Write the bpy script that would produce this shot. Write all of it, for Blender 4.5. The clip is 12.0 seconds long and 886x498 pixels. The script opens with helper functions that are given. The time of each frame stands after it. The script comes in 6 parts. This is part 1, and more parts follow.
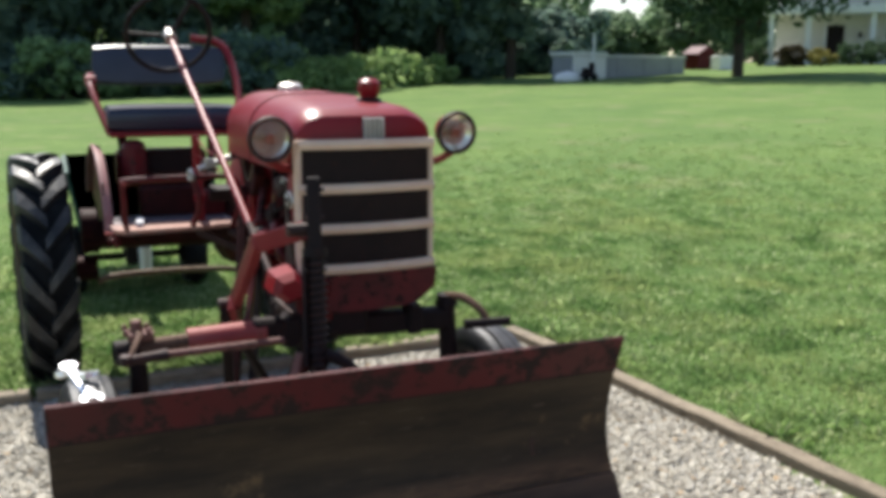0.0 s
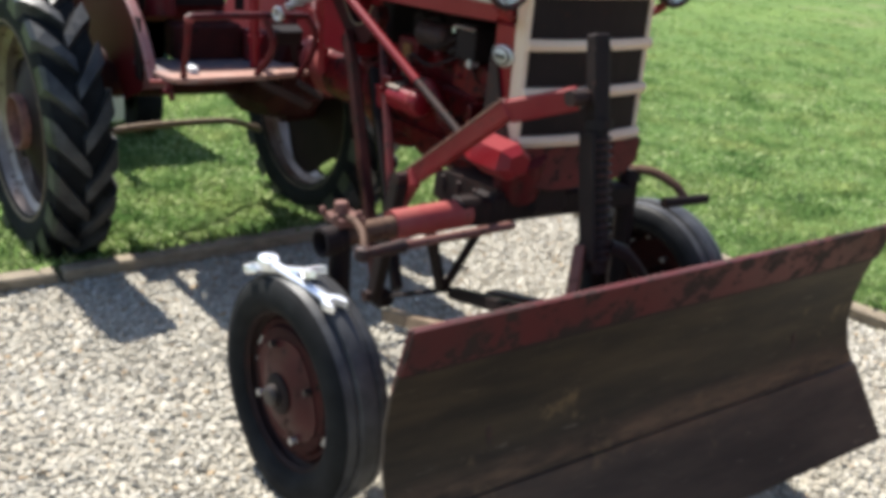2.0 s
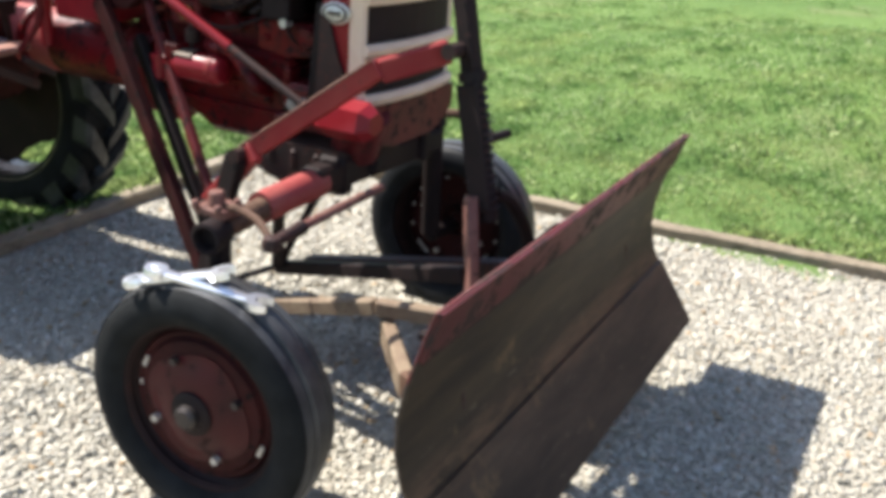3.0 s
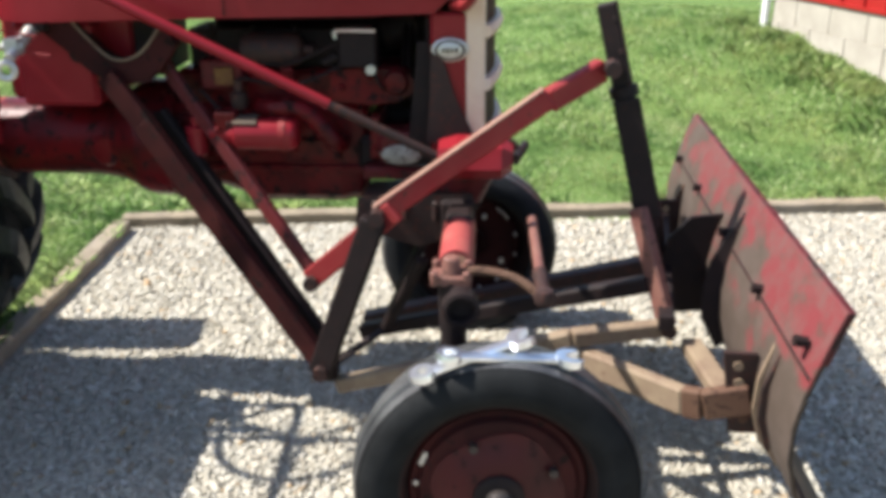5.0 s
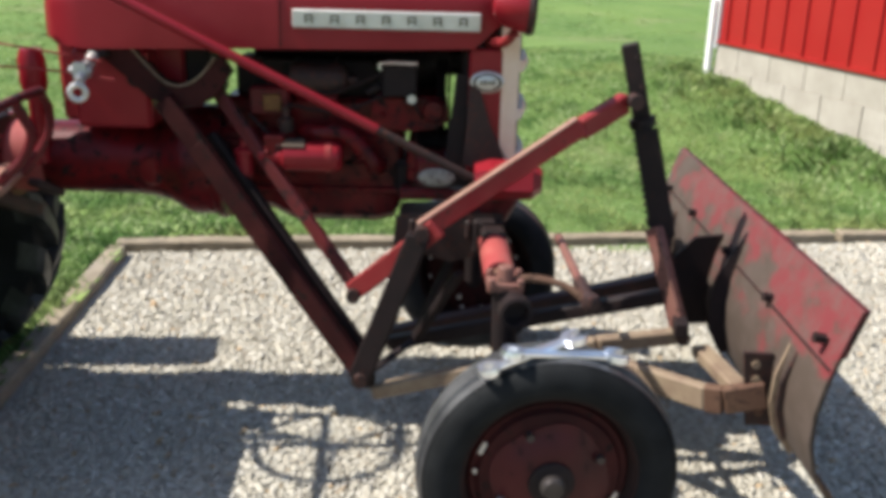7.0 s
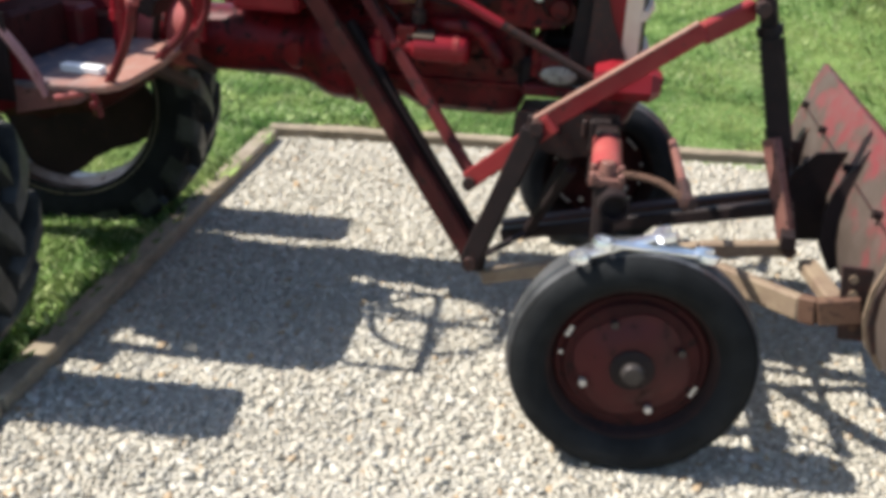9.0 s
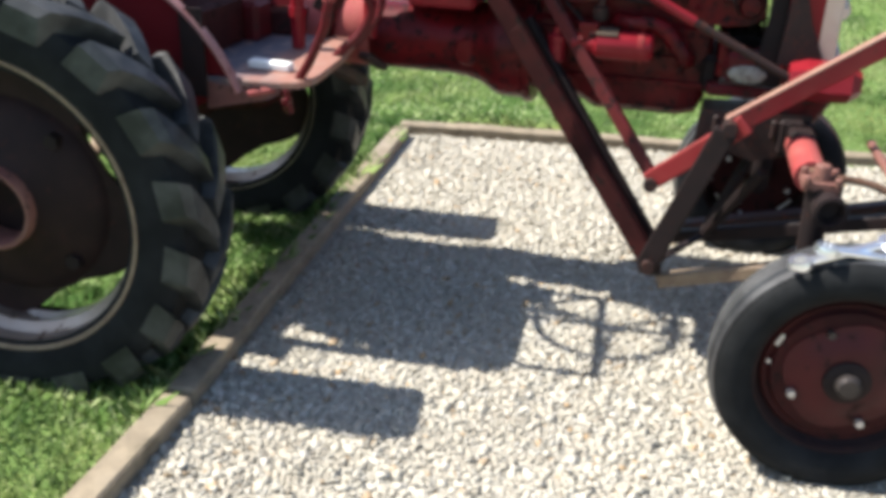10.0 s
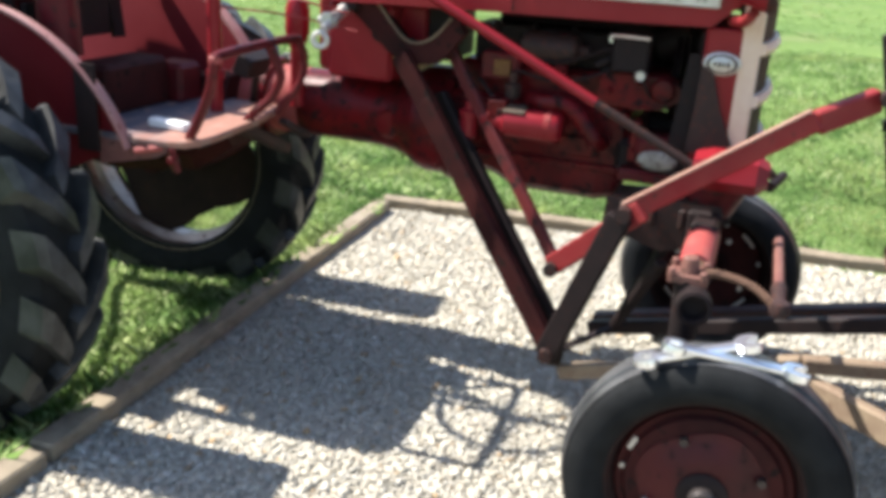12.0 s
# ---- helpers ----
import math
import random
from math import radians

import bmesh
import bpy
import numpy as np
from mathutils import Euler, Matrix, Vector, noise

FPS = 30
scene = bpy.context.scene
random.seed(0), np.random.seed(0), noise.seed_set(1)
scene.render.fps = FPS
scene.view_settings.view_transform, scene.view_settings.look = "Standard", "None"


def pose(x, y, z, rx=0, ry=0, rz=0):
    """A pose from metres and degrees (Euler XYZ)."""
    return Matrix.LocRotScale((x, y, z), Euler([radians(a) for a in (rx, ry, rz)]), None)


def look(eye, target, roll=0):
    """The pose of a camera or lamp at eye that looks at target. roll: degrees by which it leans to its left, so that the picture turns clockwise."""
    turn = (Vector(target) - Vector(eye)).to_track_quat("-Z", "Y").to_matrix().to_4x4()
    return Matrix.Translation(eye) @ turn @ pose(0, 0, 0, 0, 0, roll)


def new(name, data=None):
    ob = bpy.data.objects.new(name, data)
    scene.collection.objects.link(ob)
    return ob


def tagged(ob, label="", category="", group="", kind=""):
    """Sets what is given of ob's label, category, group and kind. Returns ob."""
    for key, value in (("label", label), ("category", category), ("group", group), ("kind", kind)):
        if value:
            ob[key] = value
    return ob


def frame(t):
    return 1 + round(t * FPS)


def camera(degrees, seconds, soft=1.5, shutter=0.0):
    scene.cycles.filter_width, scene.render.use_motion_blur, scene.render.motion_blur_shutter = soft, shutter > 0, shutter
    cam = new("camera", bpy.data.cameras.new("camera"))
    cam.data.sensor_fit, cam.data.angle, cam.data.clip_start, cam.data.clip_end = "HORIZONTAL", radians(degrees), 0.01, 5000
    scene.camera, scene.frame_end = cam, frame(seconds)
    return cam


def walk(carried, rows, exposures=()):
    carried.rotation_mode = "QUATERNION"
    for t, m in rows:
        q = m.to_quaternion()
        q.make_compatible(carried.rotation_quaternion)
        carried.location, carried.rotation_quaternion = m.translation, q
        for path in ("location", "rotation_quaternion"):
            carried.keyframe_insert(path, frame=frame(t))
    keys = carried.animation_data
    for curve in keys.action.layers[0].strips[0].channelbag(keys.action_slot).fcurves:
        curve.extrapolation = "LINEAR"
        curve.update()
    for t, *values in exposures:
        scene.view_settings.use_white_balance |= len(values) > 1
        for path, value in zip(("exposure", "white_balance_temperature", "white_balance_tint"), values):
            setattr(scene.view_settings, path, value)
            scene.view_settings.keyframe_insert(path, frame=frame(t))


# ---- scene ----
cam = camera(51.1, 12.0, soft=4.9)
PATH = [
    (0, (-0.398, -2.277, 1.347), (0.354, -0.464, 0.961), 0.3),
    (0.5, (-0.521, -2.133, 1.331), (0.169, -0.339, 0.777), 1.9),
    (1, (-0.771, -2.023, 1.297), (-0.116, -0.256, 0.627), 3.8),
    (1.5, (-1.024, -1.81, 1.292), (-0.329, -0.114, 0.491), 3.5),
    (2, (-1.205, -1.42, 1.297), (-0.103, 0.097, 0.603), 4.6),
    (2.5, (-1.397, -1.17, 1.33), (0.064, -0.01, 0.609), 3.5),
    (3, (-1.576, -0.916, 1.291), (0.062, -0.053, 0.532), 4.2),
    (3.5, (-1.714, -0.608, 1.276), (0.019, 0.085, 0.558), 1.0),
    (3.7, (-1.744, -0.463, 1.271), (-0.011, 0.172, 0.5), -0.6),
    (5.3, (-1.877, 0.272, 1.3), (-0.025, 0.343, 0.548), 0.6),
    (5.5, (-1.921, 0.302, 1.29), (-0.086, 0.357, 0.496), 1.4),
    (6, (-1.946, 0.405, 1.323), (-0.09, 0.46, 0.58), -0.7),
    (6.5, (-1.958, 0.441, 1.3), (-0.079, 0.292, 0.632), 0.1),
    (7, (-2.026, 0.457, 1.301), (-0.133, 0.444, 0.658), 1.5),
    (7.2, (-2.042, 0.461, 1.294), (-0.132, 0.497, 0.7), 1.5),
    (8.8, (-2.126, 0.288, 1.298), (-0.307, 0.524, 0.502), 2.1),
    (9, (-2.15, 0.34, 1.292), (-0.354, 0.645, 0.466), 2.5),
    (9.5, (-2.152, 0.502, 1.286), (-0.392, 0.936, 0.441), 2.0),
    (10, (-2.177, 0.631, 1.273), (-0.413, 1.07, 0.438), 1.8),
    (10.5, (-2.22, 0.653, 1.278), (-0.433, 1.172, 0.544), 1.2),
    (11, (-2.226, 0.557, 1.252), (-0.481, 1.196, 0.514), 0.8),
    (11.5, (-2.201, 0.347, 1.267), (-0.479, 1.065, 0.544), 1.2),
    (12, (-1.966, 0.196, 1.246), (-0.196, 0.834, 0.567), 3.5),
]
walk(cam, [(t, look(eye, target, roll)) for t, eye, target, roll in PATH], [(0.0, 0.86), (0.5, 1.12), (1.0, 1.36), (1.5, 1.22), (2.0, 1.14), (2.5, 1.58), (3.0, 1.35), (3.5, 1.27), (5.5, 1.32), (6.0, 1.26), (7.2, 1.02), (8.8, 1.1), (9.5, 1.30), (10.5, 1.40), (11.0, 1.60), (11.5, 1.38), (12.0, 1.55)])

# ---- world, sun, light ----
SUN_DIR = Vector((-0.045, 0.75, 1.0)).normalized()      # towards the sun
sun_el = math.asin(SUN_DIR.z)
sun_az = math.atan2(SUN_DIR.x, SUN_DIR.y)
world = bpy.data.worlds.new("sky")
scene.world = world
world.use_nodes = True
wn = world.node_tree
sky = wn.nodes.new("ShaderNodeTexSky")
sky.sky_type, sky.sun_disc = "NISHITA", False
sky.sun_elevation, sky.sun_rotation = sun_el, sun_az
sky.air_density, sky.dust_density, sky.ozone_density = 1.0, 1.0, 1.3
wn.links.new(sky.outputs[0], wn.nodes["Background"].inputs[0])
wn.nodes["Background"].inputs[1].default_value = 0.104
sun_lamp = bpy.data.lights.new("sun", "SUN")
sun_lamp.energy, sun_lamp.angle, sun_lamp.color = 4.6, radians(0.55), (1.0, 0.955, 0.88)
sun_ob = new("sun", sun_lamp)
sun_ob.matrix_world = look(SUN_DIR * 30, (0, 0, 0))


# ---- materials ----
class Mat:
    """A small builder for procedural materials in object space."""

    def __init__(self, name, rough=0.6, metal=0.0, spec=0.5):
        self.m = bpy.data.materials.new(name)
        self.m.use_nodes = True
        self.t = self.m.node_tree
        self.b = self.t.nodes["Principled BSDF"]
        self.b.inputs["Roughness"].default_value = rough
        self.b.inputs["Metallic"].default_value = metal
        self.b.inputs["Specular IOR Level"].default_value = spec
        self.co = self.t.nodes.new("ShaderNodeNewGeometry").outputs["Position"]

    def node(self, kind, **inputs):
        n = self.t.nodes.new(kind)
        for key, value in inputs.items():
            sock = n.inputs[key.replace("_", " ")]
            if isinstance(value, bpy.types.NodeSocket):
                self.t.links.new(value, sock)
            else:
                sock.default_value = value
        return n

    def noise(self, scale, detail=4.0, rough=0.6, vec=None):
        return self.node("ShaderNodeTexNoise", Vector=vec or self.co, Scale=scale, Detail=detail, Roughness=rough).outputs["Fac"]

    def ramp(self, fac, *stops):
        n = self.t.nodes.new("ShaderNodeValToRGB")
        self.t.links.new(fac, n.inputs[0])
        e = n.color_ramp.elements
        while len(e) < len(stops):
            e.new(0.5)
        for el, (p, c) in zip(e, stops):
            el.position = p
            el.color = (c, c, c, 1) if isinstance(c, (int, float)) else (*c, 1)
        return n.outputs[0]

    def mix(self, fac, a, b, how="MIX"):
        n = self.t.nodes.new("ShaderNodeMix")
        n.data_type, n.blend_type = "RGBA", how
        for sock, v in ((n.inputs[0], fac), (n.inputs[6], a), (n.inputs[7], b)):
            if isinstance(v, bpy.types.NodeSocket):
                self.t.links.new(v, sock)
            else:
                sock.default_value = (*v, 1) if isinstance(v, tuple) else v
        return n.outputs[2]

    def math(self, op, a, b=0.0):
        n = self.t.nodes.new("ShaderNodeMath")
        n.operation = op
        for sock, v in zip(n.inputs, (a, b)):
            if isinstance(v, bpy.types.NodeSocket):
                self.t.links.new(v, sock)
            else:
                sock.default_value = v
        return n.outputs[0]

    def set(self, **k):
        for key, value in k.items():
            sock = self.b.inputs[key.replace("_", " ")]
            if isinstance(value, bpy.types.NodeSocket):
                self.t.links.new(value, sock)
            else:
                sock.default_value = (*value, 1) if isinstance(value, tuple) else value
        return self

    def bump(self, height, strength=0.4, dist=0.002):
        n = self.node("ShaderNodeBump", Height=height, Strength=strength, Distance=dist)
        self.t.links.new(n.outputs[0], self.b.inputs["Normal"])
        return self


def weathered(name, base, worn, under, rough=0.45, chips=0.66, scale=9.0, metal=0.0, spec=0.28):
    """Paint: base colour with faded cloudy areas, chips that show what lies under it."""
    m = Mat(name, rough, metal, spec)
    cloud = m.ramp(m.noise(scale, 3), (0.35, 0.0), (0.7, 1.0))
    c = m.mix(cloud, base, worn)
    chip = m.ramp(m.noise(scale * 4, 8, 0.7), (chips, 0.0), (chips + 0.04, 1.0))
    c = m.mix(chip, c, under)
    r = m.mix(chip, (rough,) * 3, (0.85,) * 3)
    m.set(Base_Color=c, Roughness=r)
    return m.bump(m.noise(scale * 14, 5), 0.25, 0.001).m


M_RED = weathered("red_paint", (0.185, 0.007, 0.013), (0.215, 0.014, 0.020), (0.09, 0.02, 0.018), 0.36, 0.74, 6, 0.0, 0.24)
M_RED_OLD = weathered("old_red_paint", (0.19, 0.013, 0.017), (0.21, 0.030, 0.028), (0.07, 0.03, 0.022), 0.5, 0.6, 11, 0.0, 0.2)
M_RED_DARK = weathered("dark_red_paint", (0.10, 0.008, 0.011), (0.07, 0.010, 0.011), (0.03, 0.018, 0.015), 0.45, 0.58, 10, 0.0, 0.18)
# Faded paint; on the torque tube this paler red stands for sunlight.
M_RED_PINK = weathered("faded_and_sunlit_red_paint", (0.28, 0.045, 0.045), (0.31, 0.085, 0.07), (0.16, 0.05, 0.035), 0.55, 0.6, 16)
M_CREAM = weathered("cream_paint", (0.64, 0.46, 0.345), (0.70, 0.55, 0.43), (0.34, 0.20, 0.14), 0.5, 0.68, 14)
M_BLACK = weathered("black_grease", (0.014, 0.010, 0.010), (0.020, 0.013, 0.013), (0.036, 0.016, 0.012), 0.6, 0.60, 14, 0.0, 0.12)
M_IRON = weathered("dark_iron", (0.025, 0.016, 0.015), (0.045, 0.022, 0.019), (0.08, 0.03, 0.022), 0.6, 0.56, 18, 0.2)
M_RUST = weathered("rusty_steel", (0.085, 0.042, 0.027), (0.12, 0.068, 0.043), (0.05, 0.025, 0.017), 0.75, 0.55, 14, 0.1)
M_TAN = weathered("tan_rusty_bar", (0.22, 0.165, 0.11), (0.16, 0.11, 0.076), (0.10, 0.05, 0.035), 0.7, 0.6, 20)
M_CHROME = Mat("chrome", 0.34, 1.0).set(Base_Color=(0.90, 0.93, 0.98)).m
M_SILVER = weathered("worn_aluminium", (0.55, 0.53, 0.50), (0.45, 0.42, 0.39), (0.3, 0.26, 0.23), 0.45, 0.7, 30, 0.6)
M_DARKHOLE = Mat("radiator_dark", 0.8).set(Base_Color=(0.012, 0.009, 0.009)).m


def rubber(name, a, b):
    m = Mat(name, 0.78, 0, 0.18)
    dust = m.ramp(m.noise(12, 5), (0.4, 0.0), (0.75, 1.0))
    m.set(Base_Color=m.mix(dust, a, b))
    return m.bump(m.noise(160, 4), 0.3, 0.001).m


M_RUBBER = rubber("black_rubber", (0.009, 0.0095, 0.010), (0.018, 0.019, 0.020))
M_RUBBER.node_tree.nodes["Principled BSDF"].inputs["Specular IOR Level"].default_value = 0.10
M_TREAD = rubber("dusty_rubber", (0.009, 0.010, 0.012), (0.026, 0.027, 0.030))
M_TREAD.node_tree.nodes["Principled BSDF"].inputs["Roughness"].default_value = 0.5
M_TREAD.node_tree.nodes["Principled BSDF"].inputs["Specular IOR Level"].default_value = 0.14
M_LUG_TOP = rubber("dusty_lug_face", (0.012, 0.013, 0.014), (0.064, 0.064, 0.063))
M_LUG_TOP.node_tree.nodes["Principled BSDF"].inputs["Roughness"].default_value = 0.46
M_LUG_TOP.node_tree.nodes["Principled BSDF"].inputs["Specular IOR Level"].default_value = 0.4
M_TYRE_TOP = rubber("grey_dusty_tread", (0.026, 0.026, 0.028), (0.085, 0.085, 0.086))
M_TYRE_TOP.node_tree.nodes["Principled BSDF"].inputs["Roughness"].default_value = 0.46
M_TYRE_TOP.node_tree.nodes["Principled BSDF"].inputs["Specular IOR Level"].default_value = 0.4
M_VINYL = rubber("navy_vinyl", (0.012, 0.015, 0.035), (0.02, 0.024, 0.05))
M_VINYL.node_tree.nodes["Principled BSDF"].inputs["Roughness"].default_value = 0.33
M_VINYL.node_tree.nodes["Principled BSDF"].inputs["Specular IOR Level"].default_value = 0.5


def glass_mat():
    m = Mat("lamp_glass", 0.02)
    m.set(Base_Color=(0.95, 0.93, 0.86), Transmission_Weight=1.0)
    m.b.inputs["IOR"].default_value = 1.3
    return m.m


M_GLASS = glass_mat()


def blade_front(name, dark, light):
    m = Mat(name, 0.62, 0.15, 0.28)
    vec = m.node("ShaderNodeMapping", Vector=m.co, Scale=(0.35, 1.0, 2.2)).outputs[0]
    streak = m.ramp(m.noise(7, 5, 0.65, vec), (0.4, 0.0), (0.72, 1.0))
    c = m.mix(streak, dark, light)
    blot = m.ramp(m.noise(5, 6, 0.7), (0.6, 0.0), (0.72, 1.0))
    c = m.mix(m.math("MULTIPLY", blot, 0.7), c, (0.20, 0.125, 0.06))
    scuff = m.ramp(m.noise(40, 5, 0.7, vec), (0.62, 0.0), (0.7, 1.0))
    c = m.mix(m.math("MULTIPLY", scuff, 0.4), c, (0.20, 0.15, 0.11))
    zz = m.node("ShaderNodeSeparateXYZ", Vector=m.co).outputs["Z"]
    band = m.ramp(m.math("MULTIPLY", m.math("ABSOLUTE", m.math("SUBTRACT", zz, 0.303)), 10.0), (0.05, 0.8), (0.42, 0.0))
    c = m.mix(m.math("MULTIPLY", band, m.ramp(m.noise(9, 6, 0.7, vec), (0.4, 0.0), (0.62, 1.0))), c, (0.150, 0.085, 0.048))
    m.set(Base_Color=c)
    return m.bump(m.noise(60, 5), 0.3, 0.001).m


def blade_back():
    m = Mat("blade_back_paint", 0.7)
    vec = m.node("ShaderNodeMapping", Vector=m.co, Scale=(0.8, 1.0, 1.3)).outputs[0]
    zz = m.node("ShaderNodeSeparateXYZ", Vector=m.co).outputs["Z"]
    low = m.math("MULTIPLY", m.math("SUBTRACT", 0.46, zz), 0.9)
    bare = m.ramp(m.math("ADD", m.noise(6, 6, 0.65, vec), low), (0.335, 0.0), (0.43, 1.0))
    c = m.mix(bare, (0.14, 0.019, 0.022), (0.054, 0.037, 0.027))
    fine = m.ramp(m.noise(17, 8, 0.78), (0.44, 0.0), (0.62, 1.0))
    c = m.mix(m.math("MULTIPLY", fine, 0.55), c, (0.095, 0.068, 0.057))
    m.set(Base_Color=c)
    return m.bump(m.noise(80, 5), 0.3, 0.001).m


M_BFACE = blade_front("blade_face_steel", (0.016, 0.011, 0.008), (0.054, 0.036, 0.020))
M_BEDGE = blade_front("cutting_edge_rust", (0.026, 0.018, 0.013), (0.070, 0.046, 0.031))
M_BBACK = blade_back()


def grass_ground():
    m = Mat("lawn", 0.95, 0, 0.1)
    big = m.ramp(m.noise(0.22, 4, 0.6), (0.35, 0.0), (0.65, 1.0))
    mid = m.ramp(m.noise(2.2, 7, 0.75), (0.36, 0.0), (0.64, 1.0))
    fine = m.ramp(m.noise(24, 6, 0.75), (0.3, 0.0), (0.72, 1.0))
    c = m.mix(mid, (0.052, 0.110, 0.030), (0.135, 0.208, 0.066))
    c = m.mix(m.math("MULTIPLY", big, 0.4), c, (0.150, 0.215, 0.056))
    patch = m.ramp(m.noise(0.55, 6, 0.7), (0.46, 0.0), (0.58, 1.0))
    c = m.mix(m.math("MULTIPLY", patch, 0.5), c, (0.046, 0.105, 0.030))
    c = m.mix(m.math("MULTIPLY", fine, 0.4), c, (0.200, 0.272, 0.080))
    dry = m.ramp(m.noise(0.9, 5, 0.7), (0.55, 0.0), (0.68, 1.0))
    c = m.mix(m.math("MULTIPLY", dry, 0.6), c, (0.225, 0.21, 0.118))
    off = m.node("ShaderNodeMapping", Vector=m.co, Location=(1.25 * 2.0, -4.12 * 3.2, 0.0), Scale=(2.0, 3.2, 1.0)).outputs[0]
    far_from = m.node("ShaderNodeVectorMath", Vector=off)
    far_from.operation = "LENGTH"
    soil = m.ramp(m.math("MULTIPLY", m.math("ADD", far_from.outputs["Value"], m.math("MULTIPLY", m.noise(7, 7, 0.75), 2.0)), 0.25), (0.32, 0.75), (0.46, 0.0))
    c = m.mix(soil, c, (0.27, 0.245, 0.16))
    m.set(Base_Color=c)
    h = m.math("ADD", m.noise(30, 6, 0.8), m.math("MULTIPLY", m.noise(5, 4), 1.5))
    return m.bump(h, 0.5, 0.04).m


def leafy(name, a, b, c, see_through=0.35, mottle=None):
    m = Mat(name, 0.55, 0, 0.35)
    rnd = m.t.nodes.new("ShaderNodeNewGeometry").outputs["Random Per Island"]
    col = m.ramp(rnd, (0.0, a), (0.55, b), (1.0, c))
    if mottle:
        col = m.mix(m.ramp(m.noise(1.3, 5, 0.65), (0.44, 0.0), (0.62, 0.8)), col, mottle[0])
        col = m.mix(m.ramp(m.noise(3.1, 4, 0.6), (0.47, 0.0), (0.64, 0.85)), col, mottle[1])
    m.set(Base_Color=col, Roughness=0.8)
    m.b.inputs["Specular IOR Level"].default_value = 0.15
    if see_through:
        tr = m.node("ShaderNodeBsdfTranslucent", Color=col)
        mx = m.node("ShaderNodeMixShader", Fac=see_through)
        m.t.links.new(m.b.outputs[0], mx.inputs[1])
        m.t.links.new(tr.outputs[0], mx.inputs[2])
        m.t.links.new(mx.outputs[0], m.t.nodes["Material Output"].inputs[0])
    return m.m


M_LAWN = grass_ground()
M_BLADE = leafy("grass_blade", (0.085, 0.175, 0.042), (0.245, 0.385, 0.122), (0.60, 0.66, 0.38), 0.5, ((0.34, 0.40, 0.15), (0.095, 0.195, 0.055)))


def gravel_base():
    m = Mat("gravel_bed", 0.9)
    v = m.node("ShaderNodeTexVoronoi", Vector=m.co, Scale=75.0)
    c = m.ramp(v.outputs["Distance"], (0.0, (0.42, 0.395, 0.335)), (0.6, (0.26, 0.24, 0.20)))
    m.set(Base_Color=m.mix(m.math("MULTIPLY", m.noise(3, 4), 0.4), c, (0.27, 0.25, 0.21)))
    return m.bump(v.outputs["Distance"], -0.7, 0.01).m


M_GRAVEL = gravel_base()


def stone_mat():
    m = Mat("gravel_stone", 0.88, 0, 0.2)
    rnd = m.t.nodes.new("ShaderNodeNewGeometry").outputs["Random Per Island"]
    c = m.ramp(rnd, (0.0, (0.27, 0.24, 0.195)), (0.08, (0.355, 0.325, 0.268)), (0.55, (0.415, 0.39, 0.325)), (0.90, (0.470, 0.445, 0.385)), (0.965, (0.50, 0.48, 0.43)), (0.975, (0.40, 0.27, 0.14)), (1.0, (0.30, 0.22, 0.14)))
    c = m.mix(m.ramp(m.noise(2.6, 4), (0.42, 0.0), (0.68, 0.45)), c, (0.31, 0.28, 0.225))
    m.set(Base_Color=c)
    return m.bump(m.noise(420, 3), 0.35, 0.001).m


M_STONE = stone_mat()


def timber_mat():
    m = Mat("weathered_timber", 0.85)
    vec = m.node("ShaderNodeMapping", Vector=m.co, Scale=(3.0, 3.0, 9.0)).outputs[0]
    c = m.ramp(m.noise(5, 7, 0.7, vec), (0.3, (0.135, 0.105, 0.070)), (0.7, (0.275, 0.225, 0.155)))
    c = m.mix(m.ramp(m.noise(9, 6, 0.7), (0.56, 0.0), (0.68, 0.7)), c, (0.07, 0.058, 0.036))
    c = m.mix(m.ramp(m.noise(2.5, 5), (0.5, 0.0), (0.75, 0.8)), c, (0.26, 0.22, 0.17))
    m.set(Base_Color=c)
    return m.bump(m.noise(30, 6, 0.7, vec), 0.5, 0.004).m


def block_mat():
    m = Mat("concrete_block", 0.9)
    c = m.ramp(m.noise(6, 7, 0.7), (0.3, (0.30, 0.27, 0.225)), (0.7, (0.42, 0.385, 0.33)))
    rnd = m.t.nodes.new("ShaderNodeObjectInfo").outputs["Random"]
    c = m.mix(m.math("MULTIPLY", rnd, 0.35), c, (0.27, 0.24, 0.195))
    m.set(Base_Color=c)
    return m.bump(m.noise(120, 5), 0.4, 0.003).m


M_TIMBER, M_BLOCK = timber_mat(), block_mat()
M_SIDING = weathered("red_metal_siding", (0.28, 0.013, 0.013), (0.30, 0.018, 0.016), (0.25, 0.025, 0.018), 0.4, 0.8, 2.5)
M_WHITE = weathered("white_paint", (0.78, 0.78, 0.76), (0.72, 0.72, 0.70), (0.5, 0.5, 0.47), 0.5, 0.75, 5)
M_ROOF = weathered("grey_roof", (0.12, 0.12, 0.125), (0.16, 0.16, 0.16), (0.08, 0.08, 0.08), 0.8, 0.7, 3)
M_GREY = weathered("grey_paint", (0.27, 0.28, 0.30), (0.32, 0.33, 0.35), (0.2, 0.2, 0.2), 0.6, 0.7, 1.5)
M_GREEN = weathered("dark_green_paint", (0.026, 0.072, 0.054), (0.034, 0.085, 0.06), (0.02, 0.03, 0.025), 0.5, 0.7, 6)
M_BARK = weathered("bark", (0.06, 0.045, 0.032), (0.09, 0.07, 0.05), (0.03, 0.022, 0.016), 0.9, 0.5, 6)
